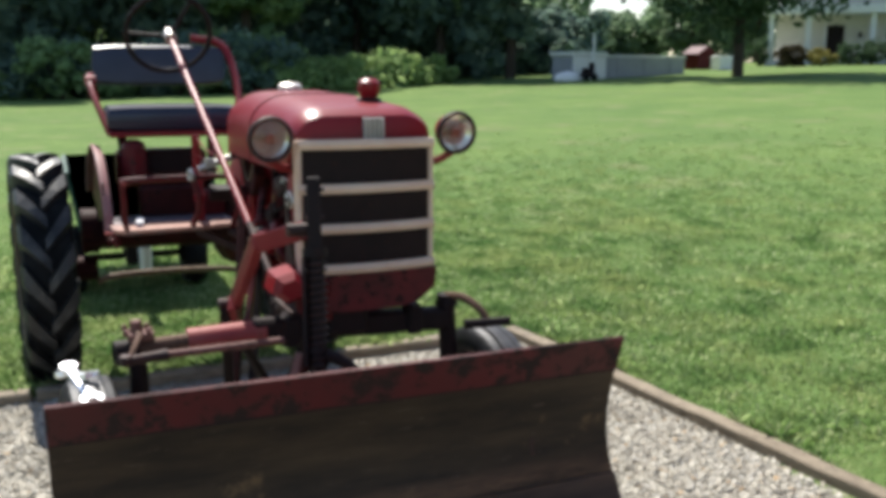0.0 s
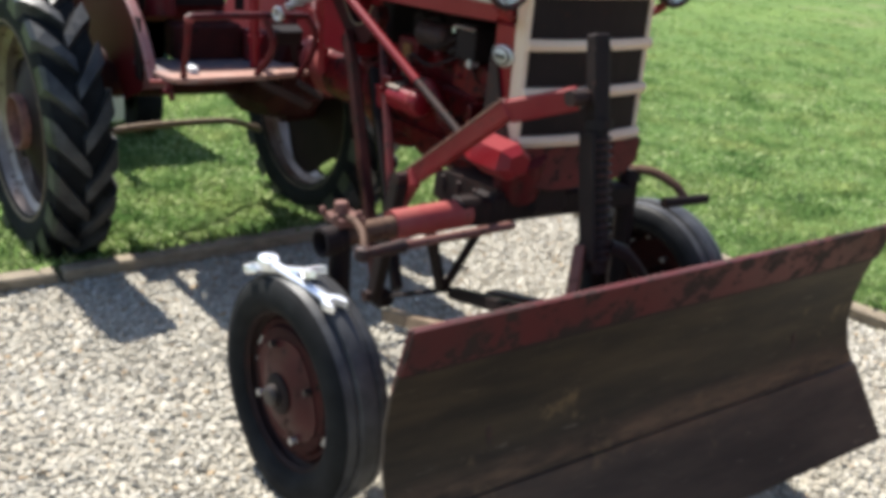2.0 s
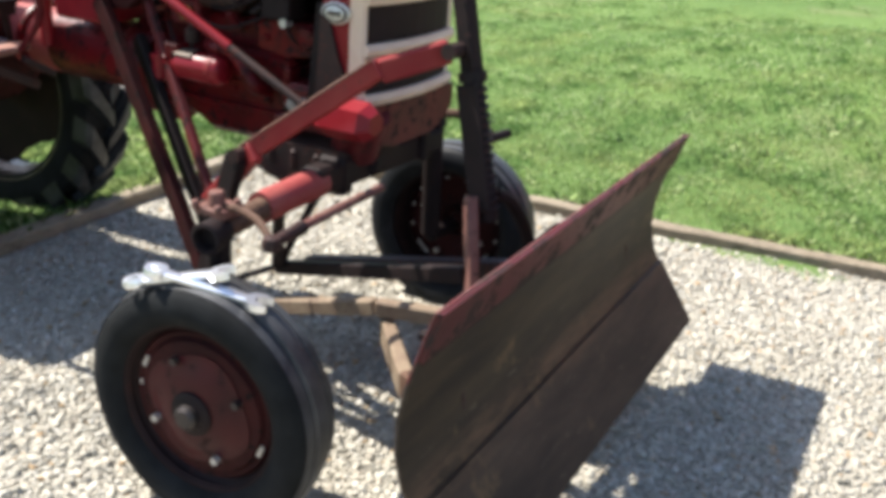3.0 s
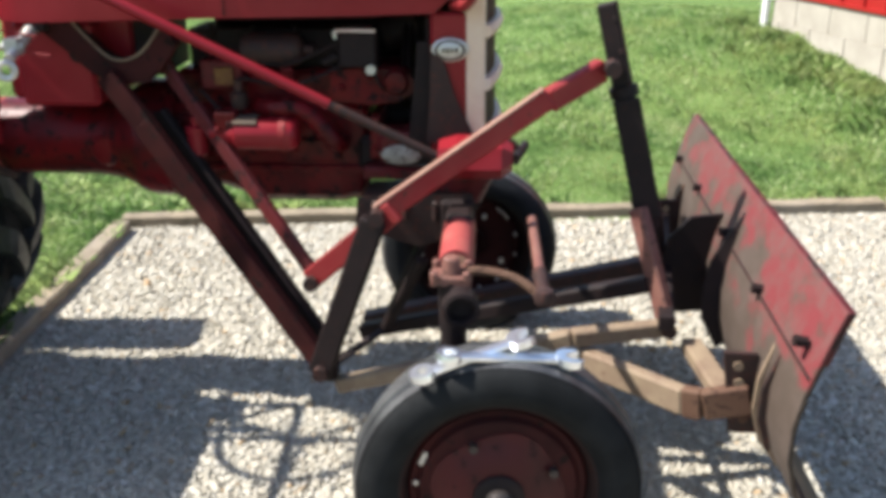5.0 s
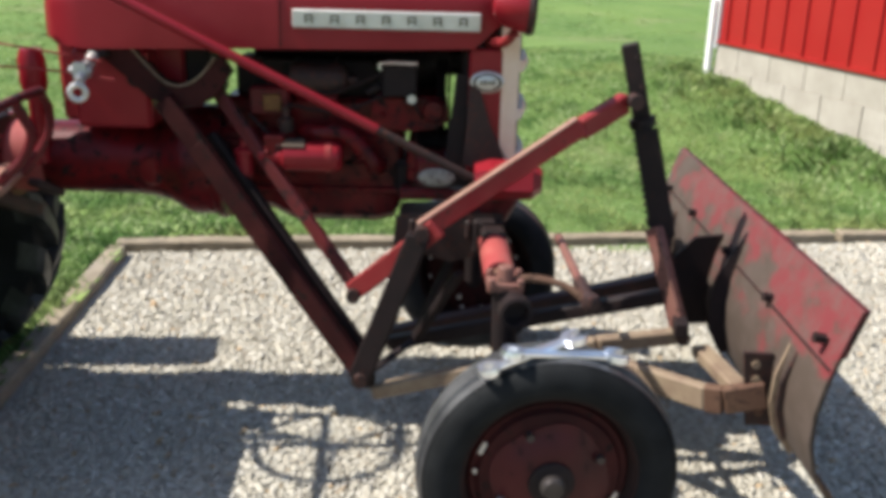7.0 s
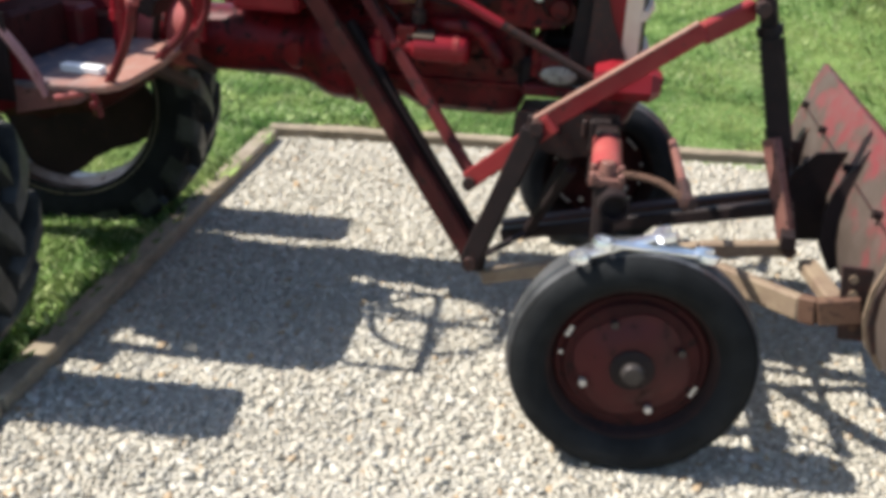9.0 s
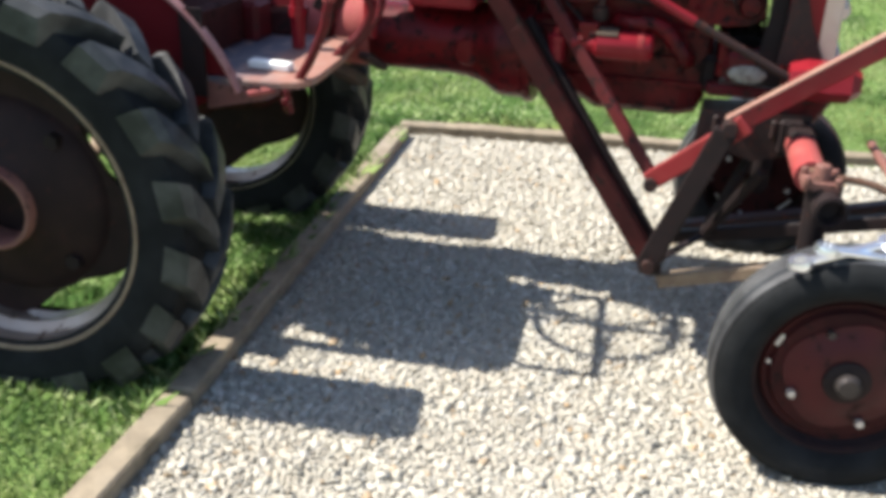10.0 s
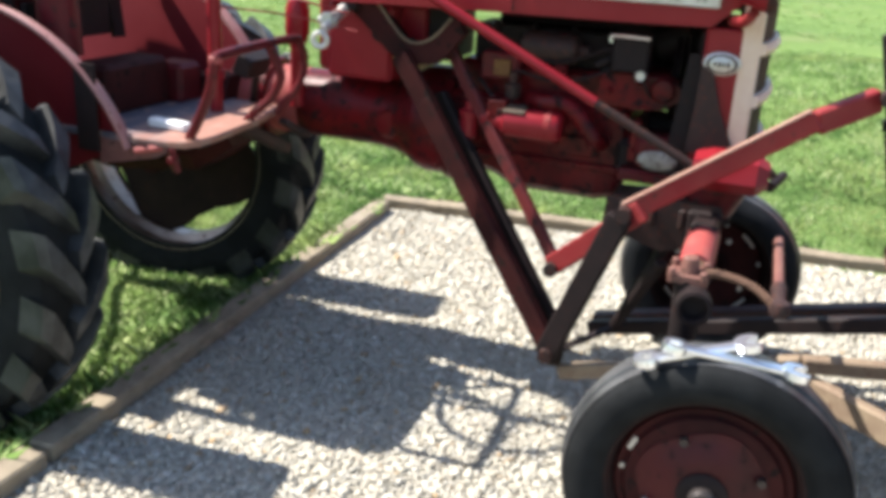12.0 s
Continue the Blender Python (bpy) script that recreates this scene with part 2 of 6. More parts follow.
# Woodland leaves: bluish aerial haze is mixed into the dark green.
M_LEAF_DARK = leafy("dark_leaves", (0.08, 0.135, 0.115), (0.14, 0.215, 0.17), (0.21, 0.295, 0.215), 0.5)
# Lighter copy of the leaves: sunlight on the bushes is put into the colour.
M_LEAF_BRIGHT = leafy("leaves_painted_sunlit", (0.15, 0.24, 0.08), (0.23, 0.34, 0.12), (0.34, 0.45, 0.18), 0.55)
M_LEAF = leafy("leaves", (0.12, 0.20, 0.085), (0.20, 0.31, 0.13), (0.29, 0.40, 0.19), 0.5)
M_SHRUB = leafy("deep_green_leaves", (0.04, 0.07, 0.04), (0.065, 0.11, 0.055), (0.10, 0.16, 0.08), 0.5)
# Distant leaves: pale haze is painted into these colours.
M_LEAF_FAR = leafy("haze_painted_leaves", (0.13, 0.20, 0.115), (0.20, 0.29, 0.165), (0.28, 0.37, 0.22), 0.5)
M_WHEEL = weathered("maroon_wheel_paint", (0.056, 0.0068, 0.0085), (0.027, 0.005, 0.006), (0.022, 0.008, 0.007), 0.40, 0.58, 6, 0.0, 0.2)
M_RED_ENGINE = weathered("engine_red_paint", (0.115, 0.0045, 0.007), (0.038, 0.004, 0.005), (0.014, 0.007, 0.007), 0.36, 0.55, 9, 0.0, 0.16)
M_RIM_STEEL = weathered("worn_rim_steel", (0.36, 0.30, 0.25), (0.22, 0.155, 0.115), (0.09, 0.05, 0.035), 0.34, 0.60, 6, 0.6)
M_RED_LINK = weathered("rubbed_red_link", (0.11, 0.016, 0.017), (0.045, 0.014, 0.014), (0.02, 0.011, 0.01), 0.5, 0.54, 7, 0.0, 0.2)
M_RIM = weathered("dull_rim", (0.10, 0.075, 0.055), (0.06, 0.045, 0.038), (0.04, 0.025, 0.02), 0.5, 0.6, 12, 0.3)
M_PLUG = weathered("grimy_grey_plug", (0.30, 0.285, 0.25), (0.20, 0.18, 0.155), (0.08, 0.05, 0.04), 0.55, 0.55, 26)
M_FENDER = weathered("maroon_fender_paint", (0.105, 0.0075, 0.011), (0.125, 0.013, 0.017), (0.03, 0.012, 0.012), 0.5, 0.66, 5, 0.0, 0.10)
M_HUB = weathered("dull_hub_cap", (0.040, 0.034, 0.032), (0.060, 0.050, 0.046), (0.03, 0.024, 0.022), 0.38, 0.6, 20, 0.4)
M_BROWN_RED = weathered("brown_red_paint", (0.14, 0.055, 0.045), (0.18, 0.085, 0.065), (0.06, 0.03, 0.024), 0.6, 0.56, 14)
M_DISC = weathered("dark_cast_disc", (0.017, 0.010, 0.010), (0.027, 0.015, 0.014), (0.042, 0.018, 0.015), 0.55, 0.6, 10, 0.0, 0.10)
M_LIP = weathered("dusty_worn_lip", (0.27, 0.115, 0.11), (0.31, 0.17, 0.16), (0.13, 0.04, 0.035), 0.55, 0.6, 14)
M_RED_GREASE = weathered("greasy_red_paint", (0.024, 0.007, 0.007), (0.050, 0.012, 0.011), (0.014, 0.009, 0.008), 0.6, 0.56, 9, 0.0, 0.08)
M_LEAF_BROWN = leafy("bronze_leaves", (0.045, 0.038, 0.02), (0.07, 0.055, 0.028), (0.10, 0.08, 0.035))
M_LEAF_GOLD = leafy("golden_leaves", (0.16, 0.15, 0.04), (0.25, 0.22, 0.06), (0.34, 0.30, 0.09))


# ---- mesh helpers ----
def part(name, bm, material, parent=None, label="", smooth=False, bevel=0.0):
    """Links a bmesh as one mesh object, under a thing or under a part."""
    if bevel:
        bmesh.ops.bevel(bm, geom=[e for e in bm.edges if len(e.link_faces) == 2 and e.calc_face_angle(0) > 0.5],
                        offset=bevel, segments=1, affect="EDGES", clamp_overlap=True)
    bmesh.ops.recalc_face_normals(bm, faces=bm.faces)
    me = bpy.data.meshes.new(name)
    bm.to_mesh(me)
    bm.free()
    if smooth:
        for p in me.polygons:
            p.use_smooth = True
        me.set_sharp_from_angle(angle=radians(38))
    me.materials.append(material)
    ob = new(name, me)
    if parent:
        ob.parent = parent
        at = Vector((0, 0, 0))
        p = parent
        while p:
            at += p.location
            p = p.parent
        me.transform(Matrix.Translation(-at))
    return tagged(ob, label)


def thing(name, at, label, category, group=""):
    ob = new(name)
    ob.location = at
    ob.empty_display_size = 0.1
    return tagged(ob, label, category, group)


def bm_new():
    return bmesh.new()


def box(bm, c, size, rot=None):
    m = Matrix.Translation(c) @ (rot.to_4x4() if rot else Matrix()) @ Matrix.Diagonal((*size, 1))
    bmesh.ops.create_cube(bm, size=1.0, matrix=m)
    return bm


def frame_of(p0, p1, up=(0, 0, 1)):
    d = (Vector(p1) - Vector(p0)).normalized()
    side = d.cross(Vector(up))
    if side.length < 1e-4:
        side = d.cross(Vector((1, 0, 0)))
    side.normalize()
    return Matrix((side, d, side.cross(d))).transposed()


def bar(bm, p0, p1, w, h, up=(0, 0, 1)):
    """A flat or square bar between two points; w across, h along up."""
    p0, p1 = Vector(p0), Vector(p1)
    return box(bm, (p0 + p1) / 2, (w, (p1 - p0).length, h), frame_of(p0, p1, up))


def rod(bm, p0, p1, r, r2=None, n=14):
    p0, p1 = Vector(p0), Vector(p1)
    f = (p1 - p0).to_track_quat("Z", "Y").to_matrix().to_4x4()
    bmesh.ops.create_cone(bm, cap_ends=True, segments=n, radius1=r, radius2=r if r2 is None else r2,
                          depth=(p1 - p0).length, matrix=Matrix.Translation((p0 + p1) / 2) @ f)
    return bm


def lathe(bm, profile, c, axis, n=40, closed=False):
    """Turns (radius, along) pairs round an axis through c."""
    q = Vector(axis).to_track_quat("Z", "Y").to_matrix()
    rings = []
    for i in range(n):
        a = 2 * math.pi * i / n
        rings.append([bm.verts.new(Vector(c) + q @ Vector((r * math.cos(a), r * math.sin(a), z))) for r, z in profile])
    k = len(profile)
    for i in range(n):
        a, b = rings[i], rings[(i + 1) % n]
        for j in range(k if closed else k - 1):
            l = (j + 1) % k
            bm.faces.new((a[j], b[j], b[l], a[l]))
    return bm


def pipe(bm, pts, r, n=8, rounds=4):
    """A round pipe along a smoothed polyline."""
    pts = [Vector(p) for p in pts]
    if len(pts) > 2 and rounds:
        fine = []
        ext = [2 * pts[0] - pts[1]] + pts + [2 * pts[-1] - pts[-2]]
        for i in range(1, len(ext) - 2):
            a, b, c, d = ext[i - 1:i + 3]
            for s in range(rounds):
                t = s / rounds
                fine.append(0.5 * ((2 * b) + (c - a) * t + (2 * a - 5 * b + 4 * c - d) * t * t + (3 * b - a - 3 * c + d) * t ** 3))
        pts = fine + [pts[-1]]
    rings = []
    for i, p in enumerate(pts):
        d = (pts[min(i + 1, len(pts) - 1)] - pts[max(i - 1, 0)]).normalized()
        s = d.cross(Vector((0.13, 0.21, 0.97))).normalized()
        u = s.cross(d)
        rings.append([bm.verts.new(p + r * (math.cos(2 * math.pi * k / n) * s + math.sin(2 * math.pi * k / n) * u)) for k in range(n)])
    for a, b in zip(rings, rings[1:]):
        for k in range(n):
            bm.faces.new((a[k], a[(k + 1) % n], b[(k + 1) % n], b[k]))
    bm.faces.new(rings[0])
    bm.faces.new(rings[-1])
    return bm


def plate(bm, outline, thick, m):
    """An outline in the plane x-y of m, thick along its z."""
    lo = [bm.verts.new(m @ Vector((x, y, -thick / 2))) for x, y in outline]
    hi = [bm.verts.new(m @ Vector((x, y, thick / 2))) for x, y in outline]
    bm.faces.new(lo)
    bm.faces.new(hi)
    n = len(outline)
    for i in range(n):
        bm.faces.new((lo[i], lo[(i + 1) % n], hi[(i + 1) % n], hi[i]))
    return bm


def sheet_loft(bm, sections, cap=True):
    """Skins a row of closed sections with equal counts of points."""
    rings = [[bm.verts.new(p) for p in s] for s in sections]
    n = len(rings[0])
    for a, b in zip(rings, rings[1:]):
        for k in range(n):
            bm.faces.new((a[k], a[(k + 1) % n], b[(k + 1) % n], b[k]))
    if cap:
        bm.faces.new(rings[0])
        bm.faces.new(rings[-1])
    return bm


def soup(name, verts, faces, material, label="", category="", kind="", parent=None):
    me = bpy.data.meshes.new(name)
    me.from_pydata(verts, [], faces)
    me.materials.append(material)
    ob = new(name, me)
    ob.parent = parent
    return tagged(ob, label, category, "", kind)


# ---- ground ----
def ground_z(x, y):
    """The lawn: level round the pad, rising slowly far off towards the house and up to the shed."""
    d = math.hypot(x + 0.4, y + 2.3)
    bearing = math.degrees(math.atan2(x + 0.4, y + 2.3))
    slope = -0.004 + 0.034 * min(1.0, max(0.0, bearing / 47.0))
    slope *= min(1.0, max(0.0, (130 - abs(bearing)) / 60.0))
    rise = slope * min(max(0.0, d - 6.0), 75.0)
    hump = 0.34 * math.exp(-(((x - 5.6) / 2.2) ** 2 + ((y + 0.9) / 2.2) ** 2))
    return 0.005 + rise + hump


PAD = [(-3.6, -4.6), (2.39, -4.6), (1.665, 1.765), (-3.6, 1.615)]     # inner corners of the gravel pad


def lawn_grid():
    ring = [-900, -400, -200, -120, -80, -60, -45, -35, -28, -22, -17, -13, -10, -8]
    axis = ring + [round(-6.5 + 0.5 * i, 2) for i in range(27)] + [-r for r in reversed(ring)]
    return axis


def in_pad(x, y, grow=0.0):
    if y > 1.665 + 0.025 * x + grow or y < -4.7 - grow or x < -3.7 - grow:
        return False
    return x < 1.68 + grow + (1.73 - y) * 0.112


axis = lawn_grid()
lv, lf = [], []
for y in axis:
    for x in axis:
        lv.append((x, y, ground_z(x, y) - (0.03 if in_pad(x, y, 0.05) else 0.0)))
n_ax = len(axis)
for j in range(n_ax - 1):
    for i in range(n_ax - 1):
        a = j * n_ax + i
        lf.append((a, a + 1, a + n_ax + 1, a + n_ax))
ground = soup("ground", lv, lf, M_LAWN, "mown green lawn round the gravel pad", "lawn", "structure")
for p in ground.data.polygons:
    p.use_smooth = True

# gravel bed
bed = bm_new()
bed.faces.new([bed.verts.new((x, y, 0.004 + 0.004)) for x, y in PAD])
tagged(part("gravel_pad", bed, M_GRAVEL), "pale crushed stone gravel bed", "gravel", "", "structure")


def timber(p0, p1, label, h=0.055, w=0.072):
    b = bm_new()
    bar(b, (*p0, h / 2 - 0.02), (*p1, h / 2 - 0.02), w, h + 0.04)
    bmesh.ops.subdivide_edges(b, edges=[e for e in b.edges if e.calc_length() > 0.3], cuts=24)
    for v in b.verts:
        k = noise.noise(v.co * 3.1)
        v.co += Vector((0.003 * k, 0.003 * noise.noise(v.co * 5 + Vector((9, 0, 0))), 0.006 * noise.noise(v.co * 6)))
    return tagged(part("edging_timber", b, M_TIMBER, None, "", False, 0.006), label, "edging timber", "timbers round the gravel pad")


timber((1.665, 1.80), (2.02, -1.35), "weathered landscape timber edging the gravel beside lawn")
timber((2.025, -1.38), (2.42, -4.6), "weathered landscape timber edging the gravel beside lawn")
timber((1.60, 1.775), (-0.55, 1.66), "weathered landscape timber edging the gravel under the tractor")
timber((-0.57, 1.655), (-3.6, 1.61), "weathered landscape timber edging the gravel beside lawn")


# ---- tractor ----
EX, CX = 0.42, 0.25
YAW = radians(4.5)     # the wheels stand a little askew to the blade
tractor = thing("tractor", (CX, 1.2, 0), "small vintage red farm tractor with cream grille", "tractor")


def settle(b, c, ax, floor=0.017):
    """Flattens a soft tyre where it stands and bulges its flanks there."""
    for v in b.verts:
        deep = max(0.0, 0.10 - v.co.z) / 0.10
        out = (v.co - Vector(c)).dot(ax)
        v.co += ax * (out * 0.22 * deep ** 1.5)
        if v.co.z < floor:
            v.co.z = floor - 0.12 * (floor - v.co.z)


def front_wheel(c, turn, side, label, disc=None):
    """side -1: the disc's open face looks to -x."""
    ax = Matrix.Rotation(turn, 3, "Z") @ Vector((side, 0, 0))
    W = 0.052
    b = bm_new()
    lathe(b, [(0.166, 0.008), (0.160, 0.016), (0.150, 0.014), (0.143, 0.024), (0.128, 0.026), (0.104, 0.029), (0.080, 0.040), (0.052, 0.041), (0.0, 0.034)], c, ax, 40)
    wheel = part("front_wheel", b, disc or M_RED_GREASE, tractor, label, True)
    hh = ax.cross(Vector((0, 0, 1)))        # level, in the wheel's plane

    def on_disc(r, deg, off):
        return Vector(c) + hh * r * math.cos(radians(deg)) + Vector((0, 0, r * math.sin(radians(deg)))) + ax * off

    if side < 0:
        b = bm_new()
        rows = []
        for r0, off in ((1.0, 0.018), (0.985, 0.030), (0.80, 0.034), (0.62, 0.047), (0.34, 0.048)):
            rows.append([on_disc(r0 * (0.122 + 0.006 * math.cos(math.radians(4 * (a - 20)))), a, off) for a in range(0, 360, 6)])
        sheet_loft(b, rows)
        part("wheel_disc", b, M_WHEEL, wheel, "maroon scalloped wheel disc", True)
        # silver bars painted in for sunlit gravel showing through the dish
        for deg in (-157, 25, 8):
            b = bm_new()
            bar(b, on_disc(0.151, deg - 5, 0.014), on_disc(0.151, deg + (5 if deg != 8 else -2), 0.014), 0.008, 0.010, ax)
            part("slot", b, M_SILVER, wheel, "silver bar for bright ground seen through the dish")
    b = bm_new()
    lathe(b, [(0.172, -0.044), (0.180, -0.056), (0.187, -0.052), (0.188, -0.03), (0.176, -0.018), (0.170, 0.0), (0.163, 0.008), (0.158, -0.004)], c, ax, 40)
    lathe(b, [(0.172, 0.026), (0.178, 0.036), (0.187, 0.037), (0.188, 0.02), (0.176, 0.014), (0.168, 0.006), (0.160, 0.008)], c, ax, 40)
    part("rim", b, M_DISC, wheel, "dark greasy rim", True)
    b = bm_new()
    prof = [(0.182, -0.040), (0.192, -0.050), (0.215, -W - 0.004), (0.245, -W + 0.002), (0.258, -0.040), (0.262, -0.026), (0.257, -0.023), (0.257, -0.018),
            (0.266, -0.015), (0.268, 0.0), (0.266, 0.015), (0.257, 0.018), (0.257, 0.023), (0.262, 0.026), (0.258, 0.040), (0.245, W - 0.002),
            (0.215, W + 0.004), (0.192, 0.050), (0.182, 0.040)]
    wide = Vector(c) - ax * 0.012
    lathe(b, [(r, 1.24 * z) for r, z in prof], wide, ax, 64)
    settle(b, wide, ax)
    part("tyre", b, M_TREAD if side > 0 else M_RUBBER, wheel, "ribbed black front tyre", True)
    b = bm_new()
    lathe(b, [(r, 1.24 * z) for r, z in [(0.2595, -0.041), (0.2635, -0.026), (0.2585, -0.0225), (0.2585, -0.0185), (0.2675, -0.015), (0.2695, 0.0), (0.2675, 0.015), (0.2585, 0.0185), (0.2585, 0.0225), (0.2635, 0.026), (0.2595, 0.041)]], wide, ax, 64)
    settle(b, wide, ax)
    part("tread", b, M_TYRE_TOP, wheel, "dusty grey ribbed tread", True)
    b = bm_new()
    lathe(b, [(0.048, 0.02), (0.047, 0.053), (0.041, 0.057), (0.020, 0.058)], c, ax, 24)
    part("hub", b, M_BLACK, wheel, "", True)
    b = bm_new()
    lathe(b, [(0.026, 0.030), (0.025, 0.070), (0.019, 0.077), (0.0, 0.078)], c, ax, 20)
    part("hub_cap", b, M_HUB, wheel, "dull grey hub cap", True)
    # the far wheel's bolts are all silver, for bright ground seen through holes
    for k, deg in enumerate((-25, 65, 155, 245)):
        b = bm_new()
        rod(b, on_disc(0.109, deg, 0.028 if side < 0 else -0.004), on_disc(0.109, deg, 0.046 if side < 0 else -0.020), 0.0085, None, 6)
        part("bolt", b, M_SILVER if k in (0, 3) or side > 0 else M_HUB, wheel)
    if side > 0:
        # silver arcs imitate daylight through the dish, which has no openings cut
        for k in range(12):
            mid, half = 90 * (k // 3) + (45, 77, 103)[k % 3], (10, 2.2, 2.2)[k % 3]
            b = bm_new()
            pipe(b, [on_disc(0.147, mid + half * u, 0.006) for u in (-1, -0.5, 0, 0.5, 1)], 0.0055, 6, 0)
            part("slot", b, M_SILVER, wheel, "silver bar for bright ground seen through the dish")
    return wheel


front_wheel((-0.378, 0.222, 0.270), YAW, -1, "dark red steel front wheel with black ribbed tyre")
front_wheel((0.855, 0.335, 0.262), YAW, 1, "dark steel front wheel seen from its inner side", M_RED_GREASE)


def rear_wheel(c, side):
    ax = Vector((side, 0, 0))
    skew = Matrix.Rotation(YAW, 3, "Z")

    def put(name, bm, *rest):
        for v in bm.verts:      # this size of tyre
            v.co = Vector(c) + Vector((0.87 * (v.co.x - c[0]), 1.025 * (v.co.y - c[1]), 1.025 * (v.co.z - c[2])))
        bmesh.ops.rotate(bm, cent=c, matrix=skew, verts=bm.verts)
        return part(name, bm, *rest)

    b = bm_new()
    lathe(b, [(0.335, -0.092), (0.341, -0.103), (0.352, -0.103), (0.346, -0.085), (0.336, -0.05), (0.318, -0.03), (0.314, 0.0), (0.318, 0.03), (0.336, 0.05),
              (0.346, 0.085), (0.352, 0.103), (0.341, 0.103), (0.335, 0.092), (0.327, 0.05), (0.306, 0.03), (0.306, -0.03), (0.327, -0.05)], c, ax, 56, True)
    wheel = put("rear_wheel", b, M_RIM_STEEL, tractor, "dull brown steel rear wheel rim", True)
    b = bm_new()
    lathe(b, [(0.334, 0.091), (0.338, 0.106), (0.346, 0.108), (0.348, 0.103), (0.341, 0.1035)], c, ax, 56)
    put("rim_lip", b, M_TAN, wheel, "worn tan rim lip", True)
    b = bm_new()
    lathe(b, [(0.325, -0.095), (0.350, -0.106), (0.385, -0.117), (0.425, -0.115), (0.452, -0.102), (0.458, -0.06), (0.462, 0.0), (0.458, 0.06), (0.452, 0.102),
              (0.425, 0.115), (0.385, 0.117), (0.350, 0.106), (0.325, 0.095)], c, ax, 72)
    tyre = put("tyre", b, M_RUBBER, wheel, "black rear tyre with deep lugs", True)
    # dished disc with scalloped outline
    b = bm_new()
    out, n = [], 60
    off = -0.015 * side
    for i in range(n):
        a = 2 * math.pi * i / n
        r = 0.278 + 0.040 * max(-0.85, -math.cos(4 * (a - radians(118))))
        out.append((-r * math.cos(a), r * math.sin(a)))
    plate(b, out, 0.014, Matrix.Translation(Vector(c) + Vector((off, 0, 0))) @ Matrix(((0, 0, 1, 0), (1, 0, 0, 0), (0, 1, 0, 0), (0, 0, 0, 1))))
    disc = put("wheel_disc", b, M_DISC, wheel, "dark cast wheel disc with scalloped edge", False)
    b = bm_new()
    cc = Vector(c) + Vector((off, 0, 0))
    lathe(b, [(0.235, 0.004), (0.225, 0.020), (0.20, 0.034), (0.17, 0.050), (0.14, 0.064), (0.100, 0.080), (0.092, 0.084), (0.086, 0.078), (0.084, 0.012), (0.0, 0.012)], cc, ax, 40)
    put("disc_dome", b, M_DISC, wheel, "", True)
    b = bm_new()
    lathe(b, [(0.097, 0.060), (0.097, 0.110), (0.094, 0.115), (0.087, 0.115), (0.084, 0.110), (0.083, 0.020)], cc, ax, 36)
    put("hub", b, M_BROWN_RED, wheel, "rust-brown hollow hub ring", True)
    for k in range(4):
        a = k * math.pi / 2 + 0.75
        b = bm_new()
        p = cc + Vector((0, 0.2 * math.cos(a), 0.2 * math.sin(a)))
        rod(b, p, p + ax * 0.052, 0.022, 0.018, 6)
        put("bolt", b, M_BLACK, wheel)
    # lugs: slanted bars, herringbone
    for s in (-1, 1):
        for k in range(18):
            a = 2 * math.pi * (k + (0.5 if s > 0 else 0)) / 18
            b = bm_new()
            pts = []
            for u, w, r0, r1 in ((-0.008, 0.030, 0.450, 0.493), (0.030, 0.034, 0.452, 0.498), (0.072, 0.042, 0.446, 0.496), (0.108, 0.052, 0.430, 0.490), (0.121, 0.050, 0.414, 0.470)):
                aa = a - (u - 0.05) * 2.3
                sec = []
                for dr, dw in ((r0, -w), (r1, -w * 0.74), (r1, w * 0.74), (r0, w)):
                    ang = aa + dw / 0.47
                    sec.append(Vector(c) + Vector((s * u, dr * math.cos(ang), dr * math.sin(ang))))
                pts.append(sec)
            sheet_loft(b, pts)
            put("lug", b, M_LUG_TOP, wheel)
    return wheel


rear_wheel((-0.498, 2.078, 0.464), -1)
rear_wheel((0.635, 2.12, 0.450), 1)


# hood: rounded section, swept along y
def hood_section(y, half, z0, z1, rad, inset=0.0):
    pts = []
    n = 9
    h = half - inset
    pts.append((EX - h, y, z0))
    for i in range(n + 1):
        a = math.pi - (math.pi / 2) * i / n
        pts.append((EX - h + rad + rad * math.cos(a), y, z1 - rad * 0.8 + rad * 0.8 * math.sin(a)))
    for i in range(n + 1):
        a = math.pi / 2 - (math.pi / 2) * i / n
        pts.append((EX + h - rad + rad * math.cos(a), y, z1 - rad * 0.8 + rad * 0.8 * math.sin(a)))
    pts.append((EX + h, y, z0))
    return pts


b = bm_new()
secs = []
for y, half, z0, z1, rad in ((0.285, 0.185, 1.135, 1.185, 0.07), (0.292, 0.200, 1.13, 1.208, 0.085), (0.32, 0.212, 1.10, 1.224, 0.10), (0.38, 0.219, 1.045, 1.236, 0.115),
                             (0.55, 0.224, 1.040, 1.246, 0.13), (0.85, 0.226, 1.035, 1.254, 0.145), (1.15, 0.226, 1.028, 1.258, 0.15), (1.30, 0.222, 1.024, 1.252, 0.155),
                             (1.37, 0.205, 1.03, 1.236, 0.15), (1.405, 0.175, 1.05, 1.205, 0.13), (1.415, 0.13, 1.08, 1.17, 0.08)):
    secs.append(hood_section(y, half, z0, z1, rad))
sheet_loft(b, secs)
hood = part("hood", b, M_RED, tractor, "glossy faded red rounded hood and fuel tank", True)
b = bm_new()
